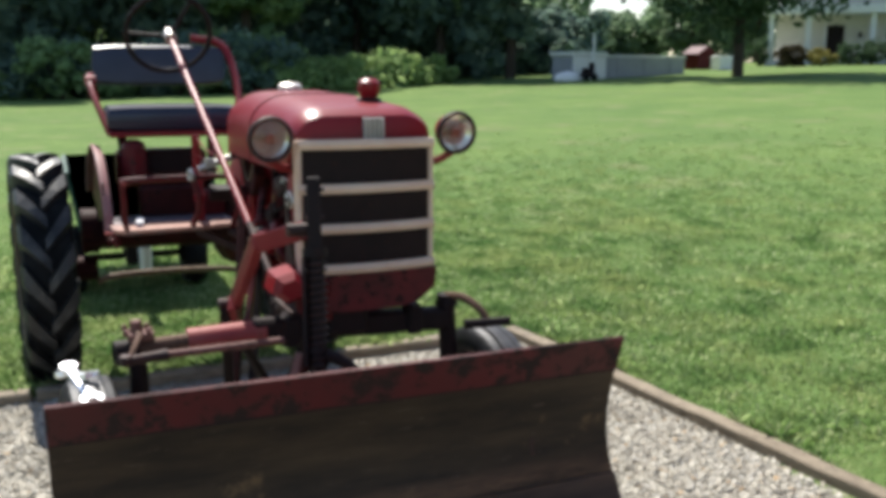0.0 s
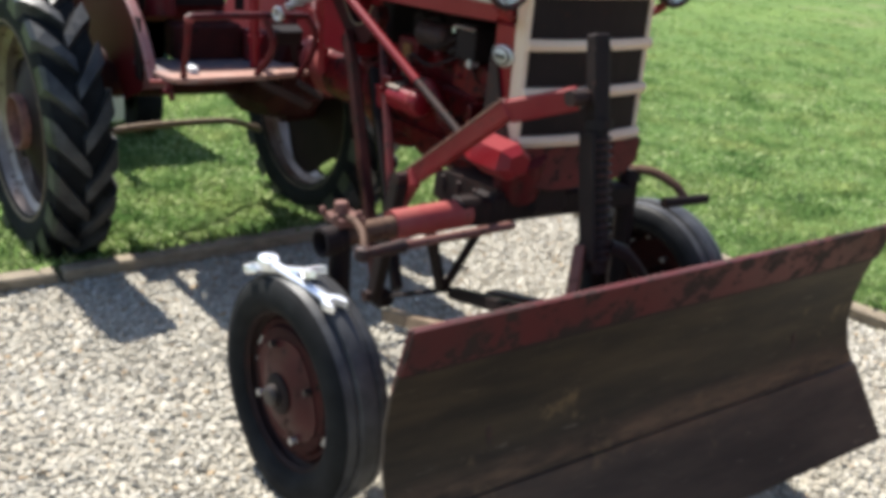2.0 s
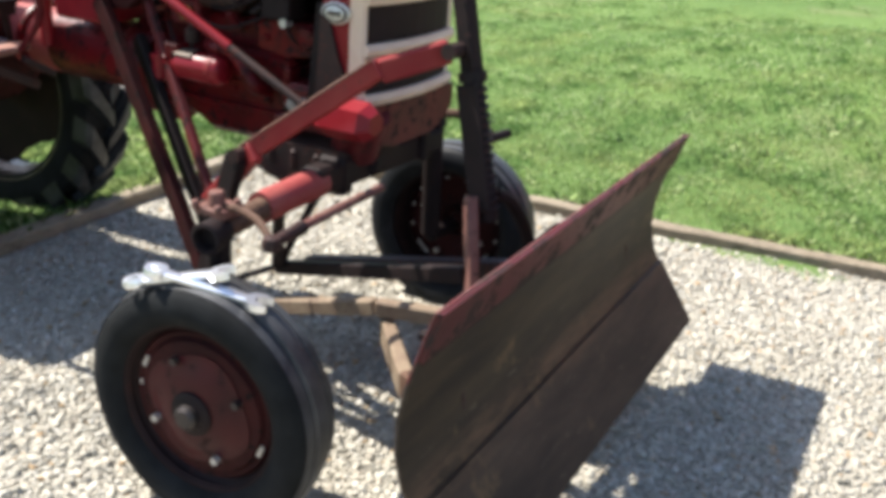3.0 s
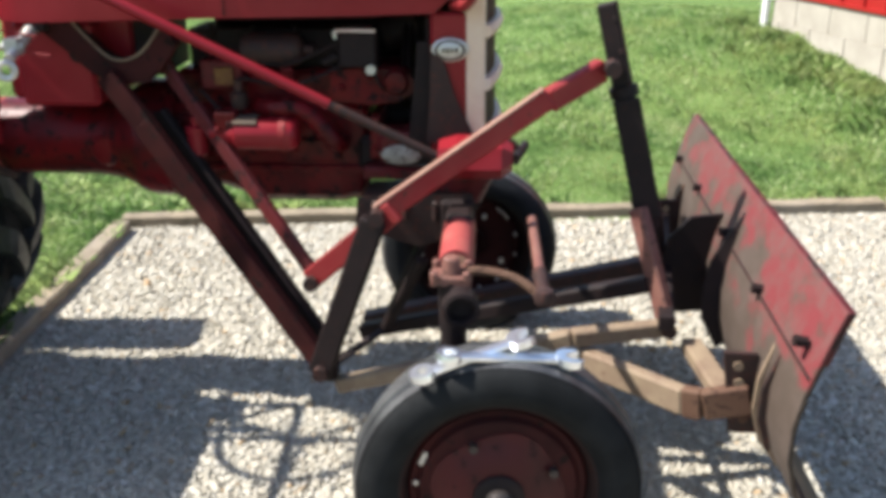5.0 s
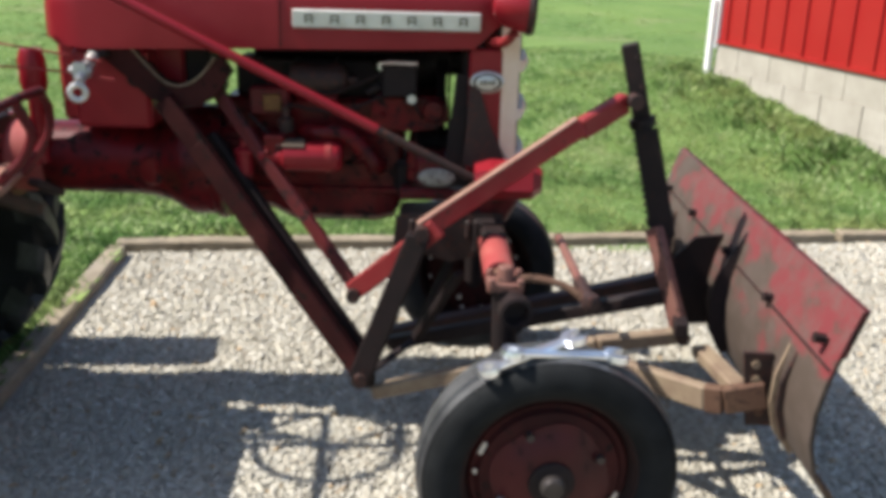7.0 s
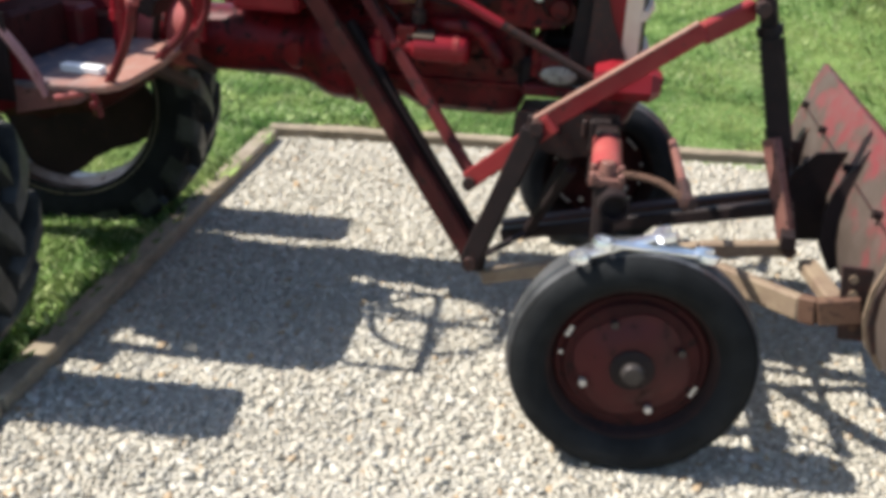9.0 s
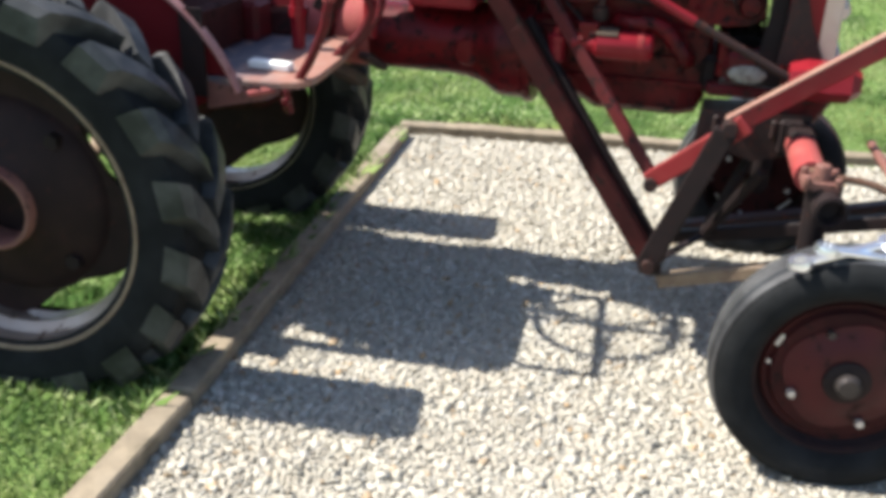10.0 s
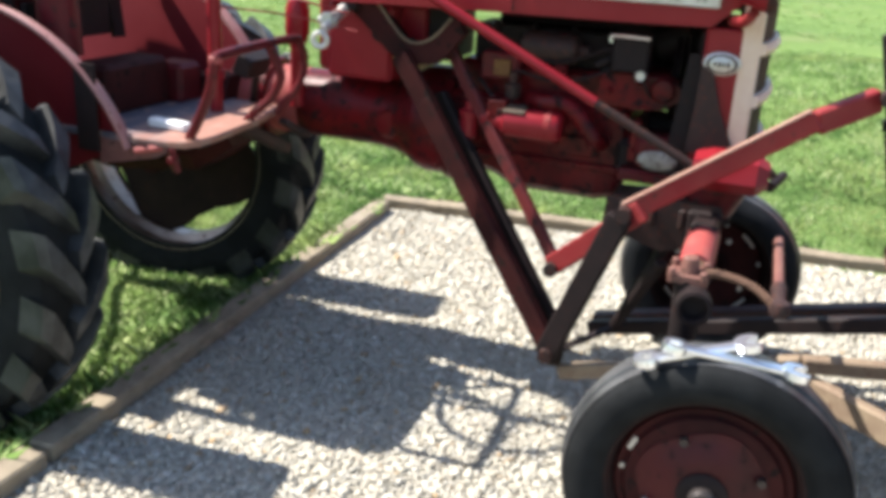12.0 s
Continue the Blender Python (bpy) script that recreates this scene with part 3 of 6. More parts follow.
sheet_loft(b, [[Vector(p) for p in hood_section(yy, 0.2265 + dd, 1.040, 1.2545 + dd, 0.145)] for yy, dd in ((0.834, -0.006), (0.8345, 0.002), (0.8395, 0.002), (0.840, -0.006))])
part("hood_seam", b, M_RED_DARK, hood)

# grille
for s in (-1, 1):
    b = bm_new()
    box(b, (EX + s * 0.198, 0.33, 0.885), (0.016, 0.12, 0.32))
    part("grille_shell", b, M_RED, tractor, "red radiator side panel", False, 0.006)
b = bm_new()
sheet_loft(b, [[Vector((EX + sx * (0.21 - 0.5 * max(0.0, dz - 0.05)), yy, 0.757 - dz)) for sx, dz, yy in ((-1, 0, y0), (-1, 0.06, y0), (-0.82, 0.10, y0), (-0.5, 0.115, y0), (0.5, 0.115, y0), (0.82, 0.10, y0), (1, 0.06, y0), (1, 0, y0))] for y0 in (0.252, 0.258, 0.38)])
part("grille_chin", b, M_RED_LINK, tractor, "dark red rounded panel below the grille", False, 0.008)
b = bm_new()
box(b, (EX, 0.315, 0.94), (0.375, 0.02, 0.39))
part("radiator_core", b, M_DARKHOLE, tractor, "black radiator mesh")
b = bm_new()
for i in range(24):
    box(b, (EX - 0.175 + 0.35 * i / 23, 0.301, 0.94), (0.003, 0.006, 0.36))
part("radiator_mesh", b, M_BLACK, tractor)
b = bm_new()
sheet_loft(b, [[Vector((EX + u * 0.19, 0.273 - 0.021 * (1 - u * u), z)) for z in (0.762, 1.135)] + [Vector((EX + u * 0.19, 0.300, z)) for z in (1.135, 0.762)] for u in (-1, -0.75, -0.5, -0.25, 0, 0.25, 0.5, 0.75, 1)])
part("grille_screen", b, M_BLACK, tractor, "black bowed grille screen")
b = bm_new()
box(b, (EX, 0.372, 0.895), (0.34, 0.066, 0.28))
part("fan_shroud", b, M_BLACK, tractor, "black sheet-metal fan shroud", False, 0.006)
b = bm_new()
sheet_loft(b, [[Vector((x, y, z)) for y, z in ((0.388, 0.962), (0.362, 0.950), (0.335, 0.865), (0.300, 0.790), (0.290, 0.760), (0.400, 0.760), (0.392, 0.85))] for x in (0.204, 0.2115)])
part("side_bracket", b, M_IRON, tractor, "dark greasy side bracket", False, 0.002)
gframe = None
for s in (-1, 1):
    b = bm_new()
    box(b, (EX + s * 0.199, 0.292, 0.945), (0.016, 0.046, 0.395))
    gframe = part("grille_post", b, M_CREAM, tractor, "cream painted grille side post", False, 0.005)
for z in (1.130, 1.005, 0.890, 0.772):
    b = bm_new()
    secs = []
    for i in range(9):
        u = -1 + 2 * i / 8
        y = 0.262 - 0.022 * (1 - u * u)
        x = EX + u * 0.205
        secs.append([Vector((x, y, z - 0.013)), Vector((x, y - 0.006, z)), Vector((x, y, z + 0.013)), Vector((x, y + 0.03, z + 0.013)), Vector((x, y + 0.03, z - 0.013))])
    sheet_loft(b, secs)
    part("grille_bar", b, M_CREAM, gframe)
b = bm_new()
for i in range(5):
    box(b, (EX + 0.022 + (i - 2) * 0.013, 0.283 - 0.008, 1.168), (0.007, 0.022, 0.07))
part("nose_emblem", b, M_SILVER, hood, "ribbed silver nose emblem", False, 0.002)


M_REFLECT = Mat("lamp_reflector", 0.16, 0.85).set(Base_Color=(1.0, 0.95, 0.90)).m


def headlight(c, side):
    b = bm_new()
    lathe(b, [(0.0, 0.082), (0.028, 0.077), (0.048, 0.053), (0.059, 0.015), (0.061, 0.0), (0.057, -0.004), (0.053, 0.0)], c, (0, 1, 0.05), 28)
    lamp = part("headlight", b, M_RED, tractor, "round red headlight with clear lens", True)
    b = bm_new()
    lathe(b, [(0.053, 0.0), (0.062, 0.004), (0.065, -0.006), (0.061, -0.015), (0.052, -0.013)], c, (0, 1, 0.05), 28)
    part("lens_ring", b, M_IRON, lamp, "", True)
    b = bm_new()
    lathe(b, [(0.0, 0.036), (0.028, 0.027), (0.052, 0.0)], c, (0, 1, 0.05), 24)
    part("reflector", b, M_REFLECT, lamp, "", True)
    b = bm_new()
    lathe(b, [(0.0, -0.019), (0.028, -0.017), (0.0535, -0.008), (0.0535, -0.004), (0.028, -0.011), (0.0, -0.013)], c, (0, 1, 0.05), 24)
    part("lens", b, M_GLASS, lamp, "", True).visible_shadow = False
    b = bm_new()
    lathe(b, [(0.0, -0.004), (0.014, 0.0), (0.017, 0.012), (0.009, 0.03)], c, (0, 1, 0.05), 12)
    part("bulb", b, M_RED_PINK, lamp, "", True)
    b = bm_new()
    pipe(b, [(c[0], c[1] + 0.03, c[2] - 0.06), (c[0] - side * 0.04, c[1] + 0.05, c[2] - 0.085), (c[0] - side * 0.09, c[1] + 0.08, c[2] - 0.09)], 0.012)
    part("bracket", b, M_RED_OLD, lamp, "", True)


headlight((0.140, 0.262, 1.150), -1)
headlight((0.700, 0.275, 1.155), 1)

# caps on the hood
b = bm_new()
lathe(b, [(0.026, 0), (0.026, 0.02), (0.030, 0.024), (0.036, 0.042), (0.034, 0.063), (0.021, 0.074), (0, 0.076)], (EX + 0.08, 0.49, 1.236), (0, 0, 1), 24)
part("radiator_cap", b, M_RED, hood, "red mushroom-shaped cap", True)
b = bm_new()
lathe(b, [(0.040, 0), (0.040, 0.018), (0.030, 0.024), (0, 0.025)], (EX + 0.08, 0.49, 1.228), (0, 0, 1), 20)
part("cap_base", b, M_BLACK, hood, "", True)
b = bm_new()
lathe(b, [(0.045, 0), (0.045, 0.025), (0.030, 0.035), (0, 0.036)], (EX, 1.20, 1.250), (0, 0, 1), 20)
part("fuel_cap", b, M_SILVER, hood, "", True)

# badge plate on the hood's side: raised plain letter shapes on a strip
b = bm_new()
box(b, (EX - 0.229, 0.587, 1.107), (0.010, 0.44, 0.042))
part("side_badge", b, M_SILVER, hood, "worn silver name strip on the hood", False, 0.003)
for i in range(7):
    y = 0.768 - i * 0.060
    b = bm_new()
    for dy, dz, w, h in ((0.008, 0, 0.0035, 0.020), (-0.008, 0, 0.0035, 0.020), (0, 0.0085, 0.016, 0.0035), (0, -0.0015, 0.016, 0.003)):
        box(b, (EX - 0.2345, y + dy, 1.107 + dz), (0.002, w, h))
    part("raised_bar", b, M_RIM, hood)
b = bm_new()
lathe(b, [(0.0, 0.012), (0.020, 0.011), (0.030, 0.006), (0.031, 0.0)], (0, 0, 0), (-1, 0, 0), 28)
bmesh.ops.transform(b, matrix=Matrix.Translation((0.212, 0.346, 0.967)) @ Matrix.Diagonal((1, 1.35, 0.85, 1)), verts=b.verts)
oval = part("oval_badge", b, M_SILVER, tractor, "oval silver maker's badge", True)
b = bm_new()
lathe(b, [(0.0205, 0.0105), (0.0215, 0.0125), (0.0245, 0.0115), (0.0255, 0.0085)], (0, 0, 0), (-1, 0, 0), 28)
for k in range(4):
    box(b, (-0.0125, -0.0105 + 0.007 * k, 0.0), (0.003, 0.004, 0.010 if k % 2 else 0.014))
bmesh.ops.transform(b, matrix=Matrix.Translation((0.212, 0.346, 0.967)) @ Matrix.Diagonal((1, 1.35, 0.85, 1)), verts=b.verts)
part("badge_ring", b, M_IRON, oval, "dark ring and bars on the badge")

# ---- engine ----
def bolts(bm, pts, r=0.007, h=0.010, axis=(-1, 0, 0)):
    for p in pts:
        rod(bm, p, Vector(p) + Vector(axis) * h, r, None, 6)


b = bm_new()
box(b, (EX, 0.80, 0.735), (0.22, 0.50, 0.17))
box(b, (EX, 0.79, 0.855), (0.19, 0.44, 0.09))
engine = part("engine_block", b, M_RED_ENGINE, tractor, "dark red greasy engine block", False, 0.012)
b = bm_new()
box(b, (EX, 0.80, 0.668), (0.25, 0.52, 0.014))
bolts(b, [(EX - 0.105, 0.56 + 0.048 * k, 0.668) for k in range(11)], 0.006, 0.024)
part("pan_flange", b, M_RED_ENGINE, engine, "", False, 0.002)
b = bm_new()
sheet_loft(b, [[Vector((EX - w, y, 0.665)), Vector((EX - w, y, z + 0.02)), Vector((EX - w + 0.025, y, z)), Vector((EX + w - 0.025, y, z)), Vector((EX + w, y, z + 0.02)), Vector((EX + w, y, 0.665))]
               for y, w, z in ((0.555, 0.09, 0.625), (0.575, 0.10, 0.585), (0.62, 0.105, 0.575), (0.84, 0.105, 0.575), (0.885, 0.105, 0.60), (0.93, 0.10, 0.612), (1.04, 0.10, 0.612))])
part("oil_pan", b, M_RED_ENGINE, engine, "dark red oil pan", False, 0.006)
b = bm_new()
box(b, (EX + 0.01, 0.78, 0.945), (0.14, 0.40, 0.09))
for i in range(4):
    rod(b, (EX - 0.05, 0.62 + i * 0.10, 0.97), (EX - 0.075, 0.62 + i * 0.10, 1.0), 0.012, 0.008, 8)
part("cylinder_head", b, M_BLACK, engine, "black greasy cylinder head", False, 0.008)
# raised side casting in front, with bolted covers
b = bm_new()
sheet_loft(b, [[Vector((x, 0.620, z1)), Vector((x, 0.600, z1 + 0.006)), Vector((x, 0.465, z1 + 0.004)), Vector((x, 0.440, z1 - 0.012)), Vector((x, 0.440, 0.862)), Vector((x, 0.47, 0.842)), Vector((x, 0.540, 0.834)), Vector((x, 0.625, 0.846))]
               for x, z1 in ((0.275, 0.900), (0.286, 0.912), (0.42, 0.912))])
bolts(b, [(0.276, 0.60, 0.87), (0.276, 0.535, 0.895), (0.276, 0.46, 0.89)], 0.010, 0.012)
part("water_pump", b, M_RED_ENGINE, engine, "red water pump casting", False, 0.006)
b = bm_new()
lathe(b, [(0, 0), (0.024, 0.002), (0.030, 0.012), (0.030, 0.03), (0, 0.03)], (0.262, 0.475, 0.882), (1, 0, 0), 18)
part("pump_cap", b, M_RED_ENGINE, engine, "", True)
b = bm_new()
lathe(b, [(0.0, 0.0), (0.026, 0.0), (0.034, 0.006), (0.037, 0.016), (0.037, 0.142), (0.030, 0.148), (0.0, 0.148)], (0.225, 0.697, 0.772), (0, 1, 0), 26)
rod(b, (0.225, 0.84, 0.772), (0.235, 0.90, 0.772), 0.028, 0.024, 16)
part("starter_motor", b, M_RED, engine, "bright red cylindrical starter", True)
b = bm_new()
lathe(b, [(0.037, 0.0), (0.0395, 0.0), (0.0395, 0.016), (0.037, 0.016)], (0.225, 0.722, 0.772), (0, 1, 0), 26, True)
part("starter_band", b, M_RED_OLD, engine, "", True)
b = bm_new()
box(b, (0.208, 0.815, 0.806), (0.030, 0.055, 0.006), Matrix.Rotation(-0.45, 3, "Y"))
part("starter_plate", b, M_RIM, engine, "dull metal switch plate")
b = bm_new()
box(b, (0.225, 0.862, 0.80), (0.045, 0.05, 0.05))
bolts(b, [(0.205, 0.850, 0.80), (0.205, 0.878, 0.785)], 0.008, 0.012)
part("starter_flange", b, M_RED_ENGINE, engine, "", False, 0.008)
b = bm_new()
pipe(b, [(0.29, 0.800, 0.822), (0.25, 0.752, 0.824), (0.245, 0.70, 0.826), (0.245, 0.665, 0.805), (0.245, 0.63, 0.765), (0.25, 0.618, 0.745), (0.29, 0.61, 0.735)], 0.0215, 12)
for p in ((0.247, 0.725, 0.8255), (0.245, 0.640, 0.776)):
    lathe(b, [(0.0215, -0.006), (0.0255, -0.006), (0.0255, 0.006), (0.0215, 0.006)], p, (0.0, 1, 0.05) if p[1] > 0.7 else (0, 0.66, 0.75), 14, True)
part("coolant_pipe", b, M_RED_ENGINE, engine, "dark red bent coolant pipe", True)
b = bm_new()
box(b, (0.285, 0.558, 0.962), (0.07, 0.084, 0.086))
box(b, (0.285, 0.558, 1.006), (0.05, 0.066, 0.012))
rod(b, (0.262, 0.605, 0.945), (0.262, 0.64, 0.925), 0.010, None, 8)
part("magneto_box", b, M_BLACK, engine, "black magneto box", False, 0.006)
b = bm_new()
pipe(b, [(0.246, 0.515, 1.002), (0.246, 0.60, 1.002), (0.247, 0.606, 0.985)], 0.0035, 6)
part("magneto_clip", b, M_CHROME, engine, "", True)
b = bm_new()
rod(b, (0.243, 0.528, 0.915), (0.27, 0.528, 0.915), 0.011, None, 10)
part("magneto_terminal", b, M_SILVER, engine, "", True)
b = bm_new()
lathe(b, [(0.0, 0.0), (0.022, 0.0), (0.034, 0.008), (0.038, 0.02), (0.038, 0.13), (0.030, 0.142), (0.0, 0.145)], (0.30, 0.69, 0.952), (0, 1, 0), 24)
rod(b, (0.30, 0.665, 0.952), (0.30, 0.69, 0.952), 0.012, None, 10)
part("generator", b, M_IRON, engine, "dark iron cylindrical generator", True)
b = bm_new()
bar(b, (0.285, 0.73, 0.915), (0.31, 0.73, 0.87), 0.03, 0.02)
part("generator_bracket", b, M_RED_DARK, engine, "", False, 0.003)
b = bm_new()
box(b, (0.278, 0.876, 0.893), (0.008, 0.044, 0.040))
part("tag_plate", b, weathered("yellow_decal", (0.15, 0.07, 0.015), (0.11, 0.035, 0.012), (0.1, 0.03, 0.02), 0.5, 0.55, 30), engine, "small yellowed decal plate", False, 0.002)
b = bm_new()
box(b, (0.31, 0.885, 0.895), (0.055, 0.10, 0.07))
part("manifold_end", b, M_RED_DARK, engine, "", False, 0.006)
b = bm_new()
lathe(b, [(0, 0), (0.018, 0.0), (0.023, 0.006), (0.023, 0.055), (0.027, 0.058), (0.027, 0.068), (0.012, 0.074), (0.012, 0.092), (0, 0.094)], (0.248, 0.944, 0.712), (0, 0, 1), 16)
part("oil_filter", b, M_RED, engine, "red upright oil filter", True)
b = bm_new()
lathe(b, [(0, 0), (0.018, 0.002), (0.020, 0.012), (0.020, 0.035), (0.010, 0.04), (0.010, 0.065), (0, 0.067)], (0.262, 0.84, 0.822), (0, 0, 1), 14)
pipe(b, [(0.262, 0.84, 0.82), (0.255, 0.85, 0.80), (0.26, 0.875, 0.775)], 0.006)
part("fuel_bowl", b, M_IRON, engine, "", True)
for k, (p, q, d) in enumerate((((0.265, 0.60, 0.975), (0.30, 0.86, 0.94), 0.035), ((0.262, 0.58, 0.93), (0.27, 0.83, 0.89), 0.03), ((0.255, 0.53, 0.93), (0.30, 0.49, 0.85), 0.01),
                               ((0.262, 0.60, 0.95), (0.345, 0.63, 0.99), -0.01), ((0.24, 0.80, 0.81), (0.27, 0.93, 0.86), 0.02))):
    mid = (Vector(p) + Vector(q)) / 2 + Vector((-0.02, 0, -d))
    b = bm_new()
    pipe(b, [p, p, mid, q, q], 0.0042, 6)
    part("ignition_lead", b, M_BLACK, engine, "", True)
b = bm_new()
lathe(b, [(0, 0), (0.05, 0), (0.055, 0.006), (0.05, 0.012), (0, 0.012)], (EX, 0.455, 0.90), (0, 1, 0), 28)
for k in range(4):
    bar(b, (EX, 0.435, 0.90), (EX + 0.14 * math.cos(k * 1.57 + 0.5), 0.435, 0.90 + 0.14 * math.sin(k * 1.57 + 0.5)), 0.05, 0.006, (0, 1, 0))
part("fan", b, M_BLACK, engine)
b = bm_new()
lathe(b, [(0.0, 0.0), (0.105, 0.0), (0.112, 0.004), (0.098, 0.012), (0.112, 0.020), (0.105, 0.024), (0.0, 0.024)], (EX, 0.443, 0.90), (0, 1, 0), 28)
part("fan_pulley", b, M_BLACK, engine, "black fan belt pulley")
b = bm_new()
pipe(b, [(EX, 0.34, 0.995), (EX, 0.41, 0.995), (EX, 0.46, 0.99), (EX, 0.52, 0.97)], 0.042, 12)
part("upper_hose", b, M_BLACK, engine, "black rubber coolant hose", True)
b = bm_new()
pipe(b, [(EX, 0.34, 0.775), (EX, 0.41, 0.775), (EX, 0.46, 0.775), (EX, 0.53, 0.77)], 0.036, 12)
part("lower_hose", b, M_BLACK, engine, "black rubber coolant hose", True)
# added black backing that stops the lawn showing through the engine
b = bm_new()
box(b, (0.535, 0.715, 0.915), (0.05, 0.50, 0.24))
rod(b, (0.50, 0.52, 0.95), (0.50, 0.95, 0.95), 0.035, None, 12)
part("exhaust_manifold", b, M_BLACK, engine, "black backing added behind the engine", False, 0.01)
# timing cover plate at the block's front, and inspection covers on its side
b = bm_new()
box(b, (EX, 0.525, 0.755), (0.33, 0.022, 0.10))
bolts(b, [(EX - 0.168, 0.525, 0.735), (EX - 0.168, 0.525, 0.775)], 0.006, 0.008)
part("front_plate", b, M_RED_ENGINE, engine, "", False, 0.004)
b = bm_new()
box(b, (EX - 0.114, 0.68, 0.715), (0.014, 0.13, 0.05))
bolts(b, [(EX - 0.12, 0.635, 0.715), (EX - 0.12, 0.725, 0.715)])
part("side_cover", b, M_RED_ENGINE, engine, "", False, 0.004)
b = bm_new()
box(b, (EX - 0.115, 0.965, 0.745), (0.03, 0.09, 0.10))
bolts(b, [(EX - 0.128, 0.93, 0.78), (EX - 0.128, 1.0, 0.78), (EX - 0.128, 1.0, 0.71)])
part("side_cover", b, M_RED_ENGINE, engine, "", False, 0.006)
b = bm_new()
lathe(b, [(0.0, 0.014), (0.020, 0.013), (0.030, 0.008), (0.032, 0.0)], (0, 0, 0), (-1, 0, 0), 24)
bmesh.ops.transform(b, matrix=Matrix.Translation((0.238, 0.462, 0.722)) @ Matrix.Diagonal((1, 1.5, 0.72, 1)), verts=b.verts)
part("frame_plug", b, M_PLUG, engine, "pale oval casting plug", True)
b = bm_new()
box(b, (0.30, 0.47, 0.735), (0.12, 0.10, 0.075))
part("frame_boss", b, M_RED_DARK, engine, "", False, 0.012)
b = bm_new()
sheet_loft(b, [[Vector((0.235, 0.45, 0.70)), Vector((0.235, 0.36, 0.70)), Vector((0.235, 0.385, 0.98)), Vector((0.235, 0.42, 0.98))],
               [Vector((0.25, 0.45, 0.70)), Vector((0.25, 0.36, 0.70)), Vector((0.25, 0.385, 0.98)), Vector((0.25, 0.42, 0.98))]])
part("radiator_brace", b, M_BLACK, tractor)
# bolster and chassis rail under the radiator
b = bm_new()
box(b, (EX - 0.105, 0.42, 0.674), (0.15, 0.27, 0.030))
part("frame_rail", b, M_RED_DARK, tractor, "dark red frame rail below the radiator", False, 0.006)
b = bm_new()
box(b, (EX, 0.55, 0.70), (0.26, 0.05, 0.10))
part("front_bolster", b, M_BLACK, tractor, "", False, 0.015)
b = bm_new()
sheet_loft(b, [[Vector((x, y, z)) for y, z in ((0.556, 0.628), (0.300, 0.640), (0.300, 0.555), (0.420, 0.520), (0.562, 0.560))] for x in (0.19, 0.34)])
for k in range(3):
    box(b, (0.188, 0.52 - 0.07 * k, 0.602), (0.012, 0.018, 0.050))
part("axle_support", b, M_IRON, tractor, "greasy ribbed iron axle support", False, 0.006)
b = bm_new()
box(b, (EX - 0.06, 0.34, 0.61), (0.13, 0.12, 0.10))
part("axle_bracket", b, M_BLACK, tractor, "black axle pivot bracket", False, 0.015)

# clutch housing, torque tube and transmission
b = bm_new()
lathe(b, [(0.0, 0.0), (0.125, 0.0), (0.145, 0.012), (0.148, 0.03), (0.148, 0.085), (0.140, 0.11), (0.115, 0.15), (0.104, 0.19), (0.098, 0.24), (0.096, 0.47), (0.0, 0.475)], (EX, 1.02, 0.712), (0, 1, 0), 36)
clutch = part("clutch_housing", b, M_RED_ENGINE, tractor, "red clutch housing and torque tube", True)
b = bm_new()
lathe(b, [(0.10, -0.012), (0.155, -0.012), (0.158, -0.006), (0.158, 0.006), (0.155, 0.012), (0.10, 0.012)], (EX, 1.03, 0.712), (0, 1, 0), 36, True)
for k in range(10):
    a = k * math.pi / 5 + 0.2
    p = Vector((EX + 0.147 * math.cos(a), 1.04, 0.712 + 0.147 * math.sin(a)))
    rod(b, p, p + Vector((0, 0.014, 0)), 0.008, None, 6)
part("housing_flange", b, M_RED_ENGINE, clutch, "", False)
b = bm_new()
lathe(b, [(0.09, -0.010), (0.112, -0.010), (0.114, 0.0), (0.112, 0.010), (0.09, 0.010)], (EX, 1.60, 0.712), (0, 1, 0), 32, True)
part("tube_flange", b, M_RED_ENGINE, clutch, "", True)
b = bm_new()
lathe(b, [(0.0, 0.012), (0.034, 0.010), (0.040, 0.0)], (EX - 0.098, 1.20, 0.70), (-1, 0, 0), 20)
part("inspection_cover", b, M_RED_ENGINE, clutch, "", True)
# rear length of the tube, painted paler where the sun strikes it
b = bm_new()
lathe(b, [(0.0, 0.0), (0.094, 0.0), (0.096, 0.004), (0.096, 0.235), (0.0, 0.24)], (EX, 1.488, 0.712), (0, 1, 0), 36)
part("torque_tube", b, M_RED_PINK, clutch, "pale red torque tube, sunlight painted into its colour", True)
b = bm_new()
sheet_loft(b, [[Vector((EX - 0.06 + sx * w, y, z)) for sx, z in ((-1, z0), (-1, z1 - 0.05), (-0.75, z1), (0.75, z1), (1, z1 - 0.05), (1, z0), (0.7, z0 - 0.05), (-0.7, z0 - 0.05))]
               for y, w, z0, z1 in ((1.68, 0.10, 0.62, 0.78), (1.80, 0.11, 0.54, 0.77), (2.10, 0.11, 0.50, 0.77), (2.26, 0.10, 0.52, 0.75))])
part("transmission_case", b, M_RED_GREASE, tractor, "dark greasy transmission case", False, 0.02)
